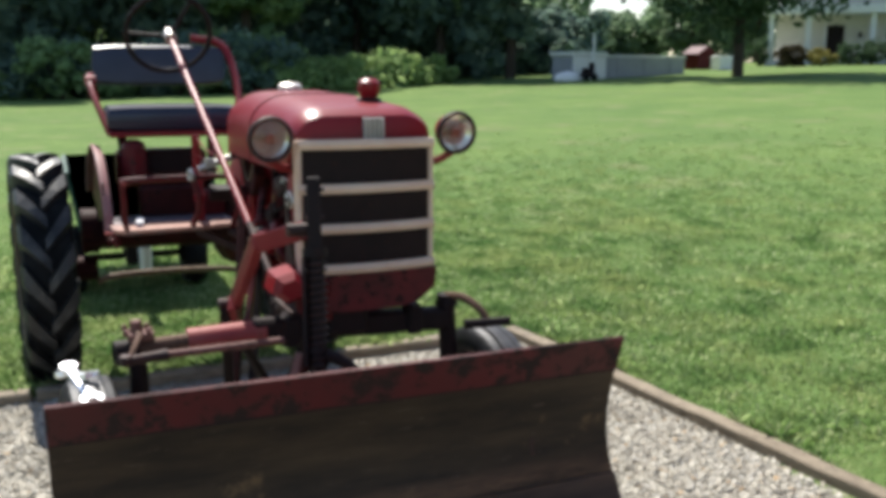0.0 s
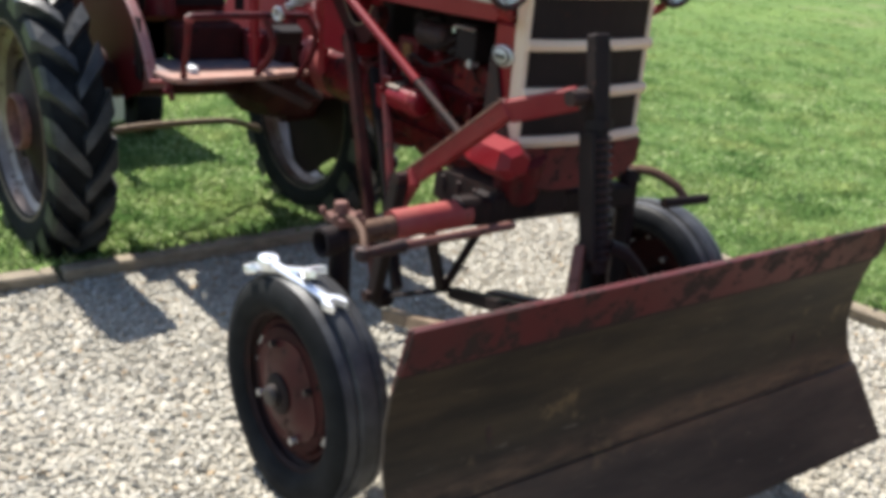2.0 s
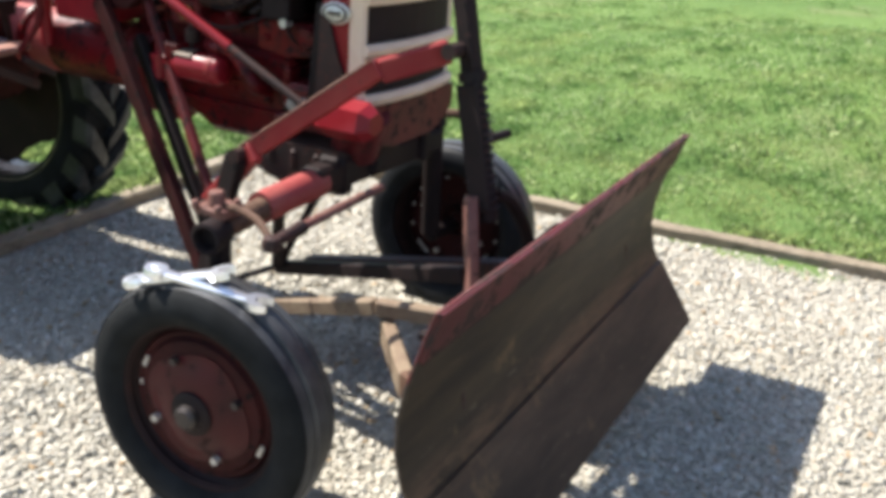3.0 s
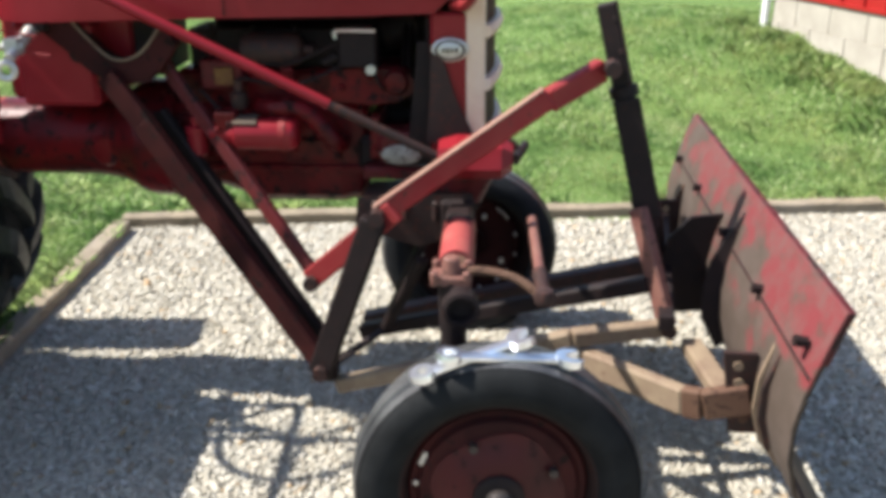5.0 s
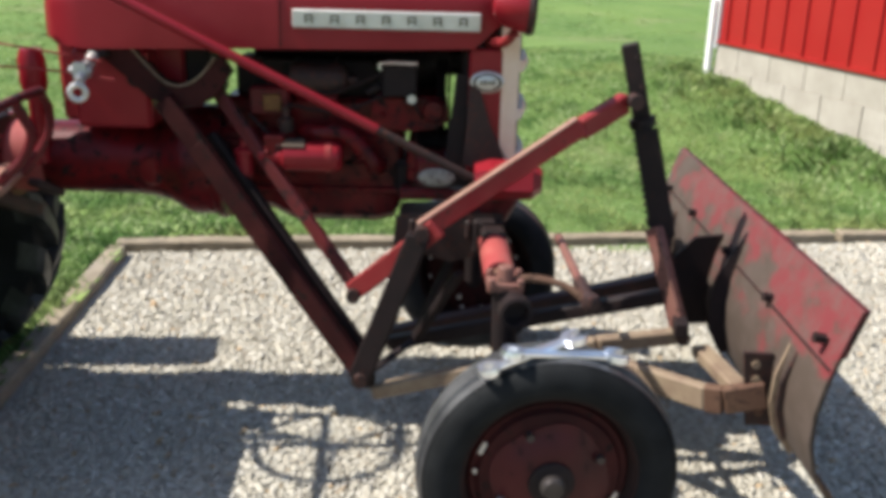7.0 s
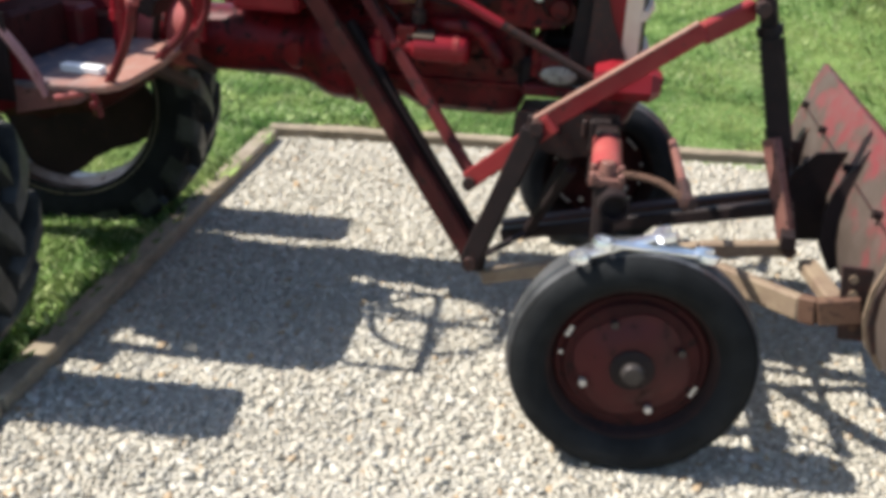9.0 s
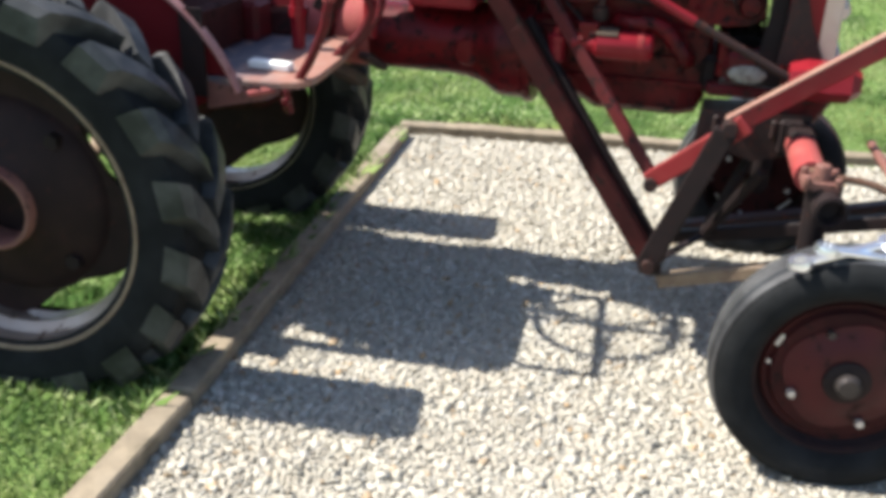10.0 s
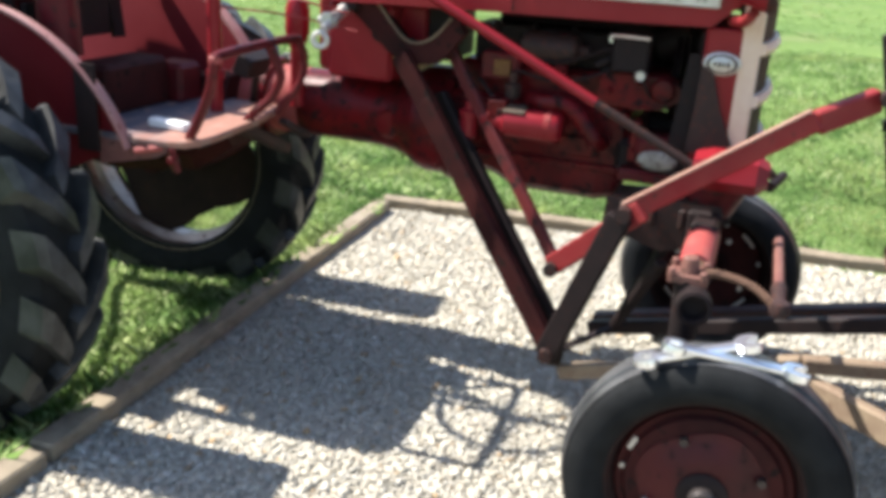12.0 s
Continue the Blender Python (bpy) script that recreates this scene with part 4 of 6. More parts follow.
for s, xa in ((-1, -0.31), (1, 0.50)):
    b = bm_new()
    rod(b, (EX - 0.06 + s * 0.05, 2.09, 0.60), (xa, 2.09, 0.60), 0.075, 0.065, 20)
    rod(b, (xa + s * 0.02, 2.09, 0.62), (xa - s * 0.05, 2.09, 0.62), 0.10, 0.10, 20)
    rod(b, (xa - s * 0.04, 2.10, 0.45), (xa + s * 0.10, 2.10, 0.447), 0.06, 0.05, 16)
    part("final_drive", b, M_RED_GREASE, tractor, "", True)
# firewall and instrument column behind the engine
b = bm_new()
box(b, (0.40, 1.263, 0.922), (0.30, 0.185, 0.195))
box(b, (0.42, 1.155, 0.955), (0.20, 0.11, 0.13))
part("firewall", b, M_RED, tractor, "flat dark red side sheet below the tank", False, 0.01)
b = bm_new()
box(b, (0.40, 1.385, 0.96), (0.20, 0.05, 0.26))
part("dash_panel", b, M_RED, tractor, "", False, 0.012)

# ---- front axle ----
b = bm_new()
rod(b, (-0.10, 0.315, 0.585), (0.12, 0.32, 0.59), 0.036, None, 18)
part("axle_tube", b, M_RED_PINK, tractor, "sun-faded red axle extension tube", True)
b = bm_new()
rod(b, (-0.235, 0.305, 0.580), (-0.02, 0.315, 0.586), 0.026, None, 16)
part("axle_extension", b, M_RUST, tractor, "", True)
b = bm_new()
bar(b, (0.08, 0.32, 0.595), (0.70, 0.34, 0.57), 0.06, 0.07)
for x in (0.20, 0.58):
    box(b, (x, 0.33, 0.585), (0.05, 0.08, 0.095))
part("axle_beam", b, M_BLACK, tractor, "black front axle beam", False, 0.01)
b = bm_new()
rod(b, (-0.235, 0.315, 0.615), (-0.235, 0.305, 0.27), 0.026, None, 16)
lathe(b, [(0.0, 0.0), (0.028, 0.0), (0.030, 0.02), (0.034, 0.024), (0.034, 0.062), (0.027, 0.064), (0.024, 0.058), (0.023, 0.036), (0.0, 0.034)], (-0.235, 0.30, 0.578), (-1, -0.12, 0), 24)
rod(b, (-0.235, 0.29, 0.27), (-0.36, 0.23, 0.268), 0.028, 0.022, 14)
part("kingpin", b, M_BLACK, tractor, "black kingpin and open axle end", True)
b = bm_new()
rod(b, (0.70, 0.34, 0.62), (0.715, 0.34, 0.27), 0.028, None, 16)
rod(b, (0.70, 0.34, 0.612), (0.70, 0.34, 0.645), 0.036, 0.03, 10)
rod(b, (0.715, 0.34, 0.265), (0.84, 0.335, 0.262), 0.024, None, 12)
part("kingpin", b, M_BLACK, tractor, "", True)
b = bm_new()
box(b, (-0.225, 0.315, 0.618), (0.07, 0.075, 0.020))
for dx, dy in ((-0.03, 0.03), (0.03, 0.03), (0.03, -0.03), (-0.03, -0.03)):
    rod(b, (-0.235 + dx, 0.315 + dy, 0.624), (-0.235 + dx, 0.315 + dy, 0.642), 0.009, None, 6)
rod(b, (-0.235, 0.315, 0.624), (-0.235, 0.315, 0.66), 0.020, 0.016, 12)
part("kingpin_cap", b, M_BROWN_RED, tractor, "", False, 0.003)
b = bm_new()
pipe(b, [(-0.235, 0.32, 0.625), (-0.232, 0.26, 0.632), (-0.245, 0.20, 0.625), (-0.262, 0.16, 0.605), (-0.275, 0.143, 0.585)], 0.0085, 8)
part("steering_arm", b, M_RUST, tractor, "curved faded red steering arm", True)
b = bm_new()
pipe(b, [(0.70, 0.34, 0.64), (0.73, 0.28, 0.645), (0.76, 0.22, 0.62), (0.77, 0.19, 0.59)], 0.013, 8)
part("steering_arm", b, M_RUST, tractor, "", True)
b = bm_new()
rod(b, (0.70, 0.20, 0.582), (0.84, 0.17, 0.588), 0.016, 0.014, 10)
part("tie_rod_end", b, M_BLACK, tractor, "", True)
b = bm_new()
rod(b, (-0.17, 0.149, 0.603), (0.14, 0.16, 0.605), 0.0105, None, 12)
part("tie_rod", b, M_BROWN_RED, tractor, "faded brown-red tie rod", True)
b = bm_new()
rod(b, (-0.275, 0.143, 0.60), (-0.17, 0.149, 0.603), 0.011, 0.016, 10)
lathe(b, [(0.0, -0.014), (0.016, -0.012), (0.020, 0.0), (0.016, 0.014), (0.0, 0.018)], (-0.275, 0.143, 0.60), (0, 0, 1), 14)
part("tie_rod_end", b, M_IRON, tractor, "", True)

# steering gear box, shaft and wheel
b = bm_new()
secs = []
for y, s in ((0.175, 0.6), (0.20, 1.0), (0.30, 1.05), (0.34, 0.8)):
    secs.append([Vector((0.178 + 0.055 * s * math.cos(a), y + 0.03, 0.735 + 0.047 * s * math.sin(a))) for a in [k * math.pi / 3 + 0.3 for k in range(6)]])
sheet_loft(b, secs)
part("steering_gearbox", b, M_RED, tractor, "faceted faded red steering gear case", False, 0.012)
b = bm_new()
rod(b, (0.25, 0.28, 0.74), (0.28, 0.33, 0.63), 0.06, 0.06, 14)
part("gearbox_foot", b, M_RED_DARK, tractor, "", True)
S0, S1 = Vector((0.160, 0.30, 0.705)), Vector((0.060, 1.83, 1.477))
b = bm_new()
rod(b, S0, S0.lerp(S1, 0.20), 0.0105, None, 12)
part("steering_shaft_end", b, M_IRON, tractor, "", True)
b = bm_new()
rod(b, S0.lerp(S1, 0.20), S1, 0.0120, None, 12)
part("steering_shaft", b, M_RED, tractor, "long red steering shaft", True)
sd = (S1 - S0).normalized()
b = bm_new()
q = sd.to_track_quat("Z", "Y").to_matrix()
ringp = [S1 + q @ Vector((0.172 * math.cos(2 * math.pi * k / 28), 0.172 * math.sin(2 * math.pi * k / 28), 0.0)) for k in range(29)]
pipe(b, ringp, 0.011, 8, 0)
SPOKE = max(range(63), key=lambda i: -(q @ Vector((math.cos(i / 10), math.sin(i / 10), 0))).x) / 10
swheel = part("steering_wheel", b, M_BLACK, tractor, "black three-spoke steering wheel", True)
for k in range(3):
    a = k * 2.094 + SPOKE
    b = bm_new()
    rod(b, S1 - sd * 0.03, S1 + q @ Vector((0.170 * math.cos(a), 0.170 * math.sin(a), 0)), 0.009, 0.008, 8)
    part("spoke", b, M_BLACK, swheel, "", True)
b = bm_new()
rod(b, S1 - sd * 0.05, S1 + sd * 0.01, 0.026, 0.020, 12)
part("hub_nut", b, M_SILVER, swheel, "", True)

# ---- fenders, platform, seat ----
def fender(x, side, yc, zc, rad, mat, dome, label, start=14, end=166, lean=0.0, yaw=0.0):
    """A half-disc side sheet with a rolled outer lip, inside the rear tyre."""
    c = Vector((x, yc, zc))
    n = 34
    a0, a1 = radians(start), radians(end)
    ang = [a0 + (a1 - a0) * i / n for i in range(n + 1)]
    b = bm_new()
    secs = []
    for k, f in enumerate((1.0, 0.97, 0.8, 0.55, 0.25)):
        d = -side * dome * (1 - f ** 2)
        secs.append([c + Vector((d + lean * rad * f * math.sin(a), -rad * f * math.cos(a), rad * f * math.sin(a))) for a in ang])
    grid = [[b.verts.new(p) for p in row] for row in secs]
    back = [[b.verts.new(p + Vector((side * 0.005, 0, 0))) for p in row] for row in secs]
    for g in (grid, back):
        for r0, r1 in zip(g, g[1:]):
            for i in range(n):
                b.faces.new((r0[i], r0[i + 1], r1[i + 1], r1[i]))
    spin = Matrix.Rotation(yaw, 3, "Z")
    bmesh.ops.rotate(b, cent=c, matrix=spin, verts=b.verts)
    f = part("fender", b, mat, tractor, label, True)
    b = bm_new()
    s = Vector((side, 0, 0))
    secs = []
    for a in ang:
        d = Vector((0, -math.cos(a), math.sin(a)))
        p = c + d * rad + Vector((lean * rad * math.sin(a), 0, 0))
        ring = []
        for k in range(10):
            t = 2 * math.pi * k / 10
            ring.append(p + s * (0.026 + 0.0075 * math.cos(t)) + d * (0.003 + 0.0075 * math.sin(t)))
        secs.append([p - s * 0.002 + d * 0.003, p + s * 0.014 + d * 0.008] + ring[3:4] + ring[2:3] + ring[1:2] + ring[0:1] + ring[9:10] + ring[8:9] + [p + s * 0.012 - d * 0.002, p - s * 0.002 - d * 0.006])
    sheet_loft(b, secs)
    bmesh.ops.rotate(b, cent=c, matrix=spin, verts=b.verts)
    part("fender_lip", b, M_LIP, f, "faded rolled lip", True)
    return f


fender(-0.235, -1, 2.080, 0.50, 0.495, M_FENDER, 0.012, "dark red rear fender with rolled lip", 22, 150, 0.0, radians(2.5))
fender(0.37, 1, 2.15, 0.50, 0.55, M_FENDER, 0.05, "red rear fender leaning outwards", 14, 166, 0.15)
# strap made wider than itself, to paint in the shadow band beside it
b = bm_new()
bar(b, (-0.243, 1.725, 0.67), (-0.243, 1.725, 0.875), 0.058, 0.008, (1, 0, 0))
part("fender_strap", b, M_BLACK, tractor, "black upright fender strap, widened to paint in a shadow")
b = bm_new()
sheet_loft(b, [[Vector((x, y, z)) for x, y, z in ((-0.232 + dx, 1.70, 0.704), (-0.205 + dx, 1.50, 0.700), (-0.225 + dx, 1.55, 0.672), (-0.240 + dx, 1.70, 0.640))] for dx in (0.0, 0.006)])
part("fender_foot", b, M_BROWN_RED, tractor, "worn brown-red foot of the fender", False, 0.001)
b = bm_new()
rod(b, (-0.246, 1.592, 0.687), (-0.216, 1.536, 0.696), 0.0075, None, 10)
part("foot_pin", b, M_RED_PINK, tractor, "pale worn pin at the fender foot", True)
b = bm_new()
bar(b, (-0.215, 1.515, 0.700), (-0.205, 1.508, 0.640), 0.030, 0.014)
rod(b, (-0.235, 1.505, 0.672), (-0.205, 1.505, 0.672), 0.010, None, 8)
part("platform_hanger", b, M_RED_DARK, tractor, "dark red hanger under the platform", False, 0.002)
b = bm_new()
bar(b, (0.22, 1.47, 0.690), (0.30, 1.44, 0.640), 0.040, 0.020)
bar(b, (0.10, 1.53, 0.690), (0.28, 1.50, 0.600), 0.050, 0.030)
part("platform_bracket", b, M_IRON, tractor, "greasy iron platform bracket", False, 0.004)
b = bm_new()
lathe(b, [(0.0, 0.0), (0.020, 0.0), (0.019, 0.16), (0.027, 0.18), (0.034, 0.205), (0.034, 0.265), (0.026, 0.29), (0.0, 0.295)], (0.325, 1.485, 0.715), (0, 0, 1), 20)
part("shift_column", b, M_RED, tractor, "bright red shift column behind the tank", True)
b = bm_new()
box(b, (0.215, 1.56, 0.835), (0.11, 0.05, 0.055), Matrix.Rotation(0.4, 3, "X"))
rod(b, (0.24, 1.56, 0.83), (0.28, 1.60, 0.72), 0.012, None, 10)
part("foot_pedal", b, M_BLACK, tractor, "black foot pedal", False, 0.006)
b = bm_new()
edge = [(0.30, 1.83), (0.29, 1.53), (0.24, 1.505), (0.08, 1.476), (-0.12, 1.462), (-0.175, 1.466), (-0.205, 1.484), (-0.222, 1.52), (-0.228, 1.60), (-0.228, 1.83)]
lower = [(p[0] * 0.985, p[1] + 0.004) for p in edge]
top = [b.verts.new((x, y, 0.716)) for x, y in edge]
rim = [b.verts.new((x * 1.01, y - 0.003, 0.712)) for x, y in edge]
hem = [b.verts.new((x * 1.01, y - 0.003, 0.700)) for x, y in edge]
under = [b.verts.new((x, y + 0.002, 0.702)) for x, y in lower]
b.faces.new(top)
for r0, r1 in ((top, rim), (rim, hem), (hem, under)):
    for i in range(len(edge) - 1):
        b.faces.new((r0[i], r0[i + 1], r1[i + 1], r1[i]))
b.faces.new(under[::-1])
b.faces.new((top[0], rim[0], hem[0], under[0], under[-1], hem[-1], rim[-1], top[-1]))
def platform_mat():
    m = Mat("worn_platform_steel", 0.6, 0.1)
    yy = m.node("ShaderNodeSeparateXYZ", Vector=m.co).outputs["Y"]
    # tan gives way to dark blue-grey towards the rear, broken up by noise
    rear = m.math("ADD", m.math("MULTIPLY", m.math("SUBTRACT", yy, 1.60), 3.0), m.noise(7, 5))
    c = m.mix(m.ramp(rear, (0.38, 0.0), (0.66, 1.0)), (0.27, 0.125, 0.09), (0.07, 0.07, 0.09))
    m.set(Base_Color=m.mix(m.ramp(m.noise(28, 6), (0.5, 0.0), (0.7, 1.0)), c, (0.30, 0.20, 0.16)))
    return m.m
part("foot_platform", b, platform_mat(), tractor, "worn foot platform, tan in front and blue-grey towards the rear")
b = bm_new()
pipe(b, [(-0.170, 1.50, 0.705), (-0.180, 1.462, 0.76), (-0.182, 1.425, 0.838), (-0.184, 1.412, 0.89), (-0.180, 1.408, 0.910), (-0.16, 1.410, 0.917), (0.05, 1.426, 0.919), (0.215, 1.432, 0.917), (0.238, 1.432, 0.905), (0.262, 1.428, 0.86), (0.255, 1.44, 0.79), (0.235, 1.50, 0.706)], 0.0115, 8)
rail = part("foot_guard", b, M_RED_DARK, tractor, "bent dark red rod guard over the platform", True)
b = bm_new()
pipe(b, [(0.077, 1.428, 0.917), (0.090, 1.415, 0.875), (0.098, 1.405, 0.835), (0.094, 1.43, 0.78), (0.083, 1.475, 0.735), (0.080, 1.50, 0.706)], 0.0125, 8)
part("guard_leg", b, M_RED_DARK, rail, "", True)
b = bm_new()
box(b, (-0.180, 1.410, 0.908), (0.026, 0.026, 0.024))
part("guard_knob", b, M_RED_PINK, rail, "", False, 0.006)
b = bm_new()
rod(b, (0.130, 1.62, 0.71), (0.120, 1.615, 1.07), 0.018, None, 12)
rod(b, (0.128, 1.619, 0.80), (0.128, 1.619, 0.825), 0.024, None, 8)
part("lever_post", b, M_RED, tractor, "upright red lever", True)
b = bm_new()
pipe(b, [(0.12, 1.60, 0.99), (0.13, 1.40, 0.985), (0.15, 1.22, 0.96)], 0.003, 6)
part("control_rod", b, M_RED_OLD, tractor, "", True)
b = bm_new()
pipe(b, [(0.12, 1.62, 1.06), (0.13, 1.40, 1.03), (0.16, 1.25, 1.0)], 0.003, 6)
part("control_rod", b, M_RED_OLD, tractor, "", True)
# boxes below the seat
b = bm_new()
box(b, (0.03, 1.845, 0.777), (0.25, 0.12, 0.13))
part("tool_box", b, M_RED_GREASE, tractor, "dark red tool box below the seat", False, 0.012)
b = bm_new()
box(b, (0.205, 1.80, 0.765), (0.10, 0.10, 0.11))
part("side_box", b, M_RED_DARK, tractor, "maroon box beside the tool box", False, 0.012)
# added box that keeps sun from slipping through the seat's ground shadow
b = bm_new()
box(b, (0.04, 2.21, 0.885), (0.40, 0.12, 0.17))
part("lift_housing", b, M_RED_DARK, tractor, "dark red box added under the seat to block sun", False, 0.02)
b = bm_new()
rod(b, (-0.10, 1.92, 0.86), (-0.10, 1.92, 1.0), 0.055, 0.05, 16)
lathe(b, [(0.05, 0), (0.045, 0.02), (0.02, 0.035), (0, 0.036)], (-0.10, 1.92, 1.0), (0, 0, 1), 16)
part("seat_post", b, M_RED_DARK, tractor, "", True)
b = bm_new()
bar(b, (-0.12, 2.02, 0.86), (-0.14, 2.05, 1.05), 0.035, 0.02)
bar(b, (0.24, 2.02, 0.86), (0.25, 2.05, 1.05), 0.035, 0.02)
box(b, (0.02, 2.0, 0.93), (0.30, 0.02, 0.10))
part("seat_bracket", b, M_BLACK, tractor)
def cushion(name, c, size, label, tilt=0.0):
    b = bm_new()
    bmesh.ops.create_cube(b, size=1.0)
    bmesh.ops.subdivide_edges(b, edges=b.edges[:], cuts=5, use_grid_fill=True)
    for v in b.verts:
        u = v.co * 2
        k = 1 - 0.10 * (abs(u.x) ** 6 + abs(u.y) ** 6) * abs(u.z)
        v.co = Vector((v.co.x * size[0] * (1 - 0.04 * abs(u.z) ** 3), v.co.y * size[1] * (1 - 0.06 * abs(u.z) ** 3), v.co.z * size[2] * k))
    bmesh.ops.transform(b, matrix=Matrix.Translation(c) @ Matrix.Rotation(tilt, 4, "X"), verts=b.verts)
    return part(name, b, M_VINYL, tractor, label, True)
cushion("seat_cushion", (0.085, 2.10, 1.122), (0.57, 0.40, 0.105), "navy vinyl bench seat cushion")
cushion("backrest", (0.07, 2.37, 1.345), (0.60, 0.07, 0.185), "navy vinyl backrest", -0.15)
b = bm_new()
box(b, (0.085, 2.10, 1.055), (0.56, 0.40, 0.025))
part("seat_frame", b, M_RED_OLD, tractor, "red seat frame", False, 0.008)
b = bm_new()
pipe(b, [(-0.19, 1.98, 1.055), (-0.235, 2.14, 1.20), (-0.25, 2.25, 1.28), (-0.24, 2.36, 1.30)], 0.014, 8)
part("arm_rail", b, M_RED, tractor, "red tubular seat arm", True)
b = bm_new()
pipe(b, [(0.36, 2.02, 1.055), (0.40, 2.16, 1.20), (0.395, 2.30, 1.36), (0.35, 2.36, 1.45), (0.22, 2.38, 1.475)], 0.018, 8)
part("arm_rail", b, M_RED, tractor, "red tubular seat arm", True)
b = bm_new()
rod(b, (-0.265, 2.24, 1.275), (-0.225, 2.25, 1.28), 0.022, None, 12)
part("arm_knob", b, M_RED_PINK, tractor, "", True)
b = bm_new()
pipe(b, [(-0.27, 2.10, 0.380), (-0.22, 2.10, 0.402), (0.0, 2.20, 0.388), (0.30, 2.40, 0.338), (0.40, 2.42, 0.320), (0.51, 2.42, 0.280)], 0.0145, 8)
part("drawbar_rail", b, M_TAN, tractor, "tan rusty rail between the rear wheels", True)

# hydraulic lift arm on the engine's right side
b = bm_new()
rod(b, (0.24, 1.20, 0.95), (0.34, 1.20, 0.95), 0.022, None, 14)
part("rockshaft", b, M_BLACK, tractor, "", True)
# added black box so the gap behind the lift arm reads dark
b = bm_new()
box(b, (0.42, 1.068, 0.955), (0.20, 0.064, 0.14))
part("battery_box", b, M_BLACK, tractor, "black filler box added behind the lift arm", False, 0.006)
b = bm_new()
m = Matrix.Translation((0.25, 0, -0.012)) @ Matrix(((0, 0, 1, 0), (1, 0, 0, 0), (0, 1, 0, 0), (0, 0, 0, 1)))
plate(b, [(1.262, 1.050), (1.285, 1.022), (1.215, 0.962), (1.17, 0.918), (1.11, 0.892), (1.04, 0.900), (1.01, 0.925), (0.965, 0.982), (0.985, 1.016), (1.005, 1.016), (1.035, 0.978), (1.065, 0.956), (1.10, 0.948), (1.135, 0.964), (1.20, 1.036)], 0.035, m)
part("lift_rocker", b, M_RED_GREASE, tractor, "dark iron V-shaped lift arm", False, 0.006)
b = bm_new()
pipe(b, [(0.231, 1.205, 1.028), (0.231, 1.138, 0.954), (0.231, 1.10, 0.937), (0.231, 1.065, 0.945), (0.231, 1.035, 0.967), (0.231, 1.003, 1.006)], 0.0028, 6)
part("rocker_edge", b, M_TAN, tractor, "worn bare edge", True)
b = bm_new()
rod(b, (0.20, 1.262, 1.035), (0.206, 1.262, 1.035), 0.010, None, 8)
part("clevis_bolt", b, M_SILVER, tractor, "", True)
b = bm_new()
box(b, (0.232, 1.275, 1.030), (0.06, 0.045, 0.055))
part("rocker_clevis", b, M_BLACK, tractor, "", False, 0.006)
b = bm_new()
rod(b, (0.215, 1.285, 1.01), (0.08, 1.275, 0.965), 0.014, 0.011, 10)
lathe(b, [(0.011, -0.006), (0.018, -0.008), (0.023, -0.005), (0.023, 0.005), (0.018, 0.008), (0.011, 0.006)], (0.052, 1.27, 0.945), (1, 0.2, 0), 20, True)
box(b, (0.12, 1.283, 0.985), (0.03, 0.03, 0.035))
rod(b, (0.12, 1.26, 0.985), (0.12, 1.31, 0.985), 0.008, None, 8)
part("lift_eye", b, M_SILVER, tractor, "shiny steel ring eye", True)

# ---- front blade attachment ----
blade = thing("grading_blade", (0.225, -0.3, 0.13), "rusty steel front blade with worn red top edge", "plow blade")
X0, X1 = -0.462, 0.912
PROFILE = [(-0.333, 0.668), (-0.318, 0.625), (-0.303, 0.575), (-0.286, 0.52), (-0.274, 0.455), (-0.274, 0.39), (-0.290, 0.325), (-0.326, 0.268)]


def blade_sheet(profile, thick, material, name, label, x0=X0, x1=X1):
    b = bm_new()
    secs = []
    n = 14
    for i in range(n + 1):
        x = x0 + (x1 - x0) * i / n
        f = [Vector((x, y, z + 0.0035 * noise.noise(Vector((x * 2, z * 3, 0))))) for y, z in profile]
        r = [Vector((x, y + thick, z)) for y, z in reversed(profile)]
        secs.append(f + r)
    sheet_loft(b, secs)
    return part(name, b, material, blade, label, True)


M_STRIP = weathered("scratched_red_strip", (0.068, 0.006, 0.008), (0.04, 0.007, 0.008), (0.018, 0.010, 0.009), 0.55, 0.52, 4)
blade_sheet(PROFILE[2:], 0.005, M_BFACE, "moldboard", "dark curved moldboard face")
blade_sheet([(y + 0.0055, z) for y, z in PROFILE], 0.004, M_BBACK, "moldboard_back", "red painted back worn to grey steel")
blade_sheet([(y - 0.006, z) for y, z in PROFILE[:3]], 0.009, M_STRIP, "top_strip", "scratched red painted top strip")
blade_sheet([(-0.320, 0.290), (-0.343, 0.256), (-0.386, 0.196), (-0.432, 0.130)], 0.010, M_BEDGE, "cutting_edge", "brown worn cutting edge")
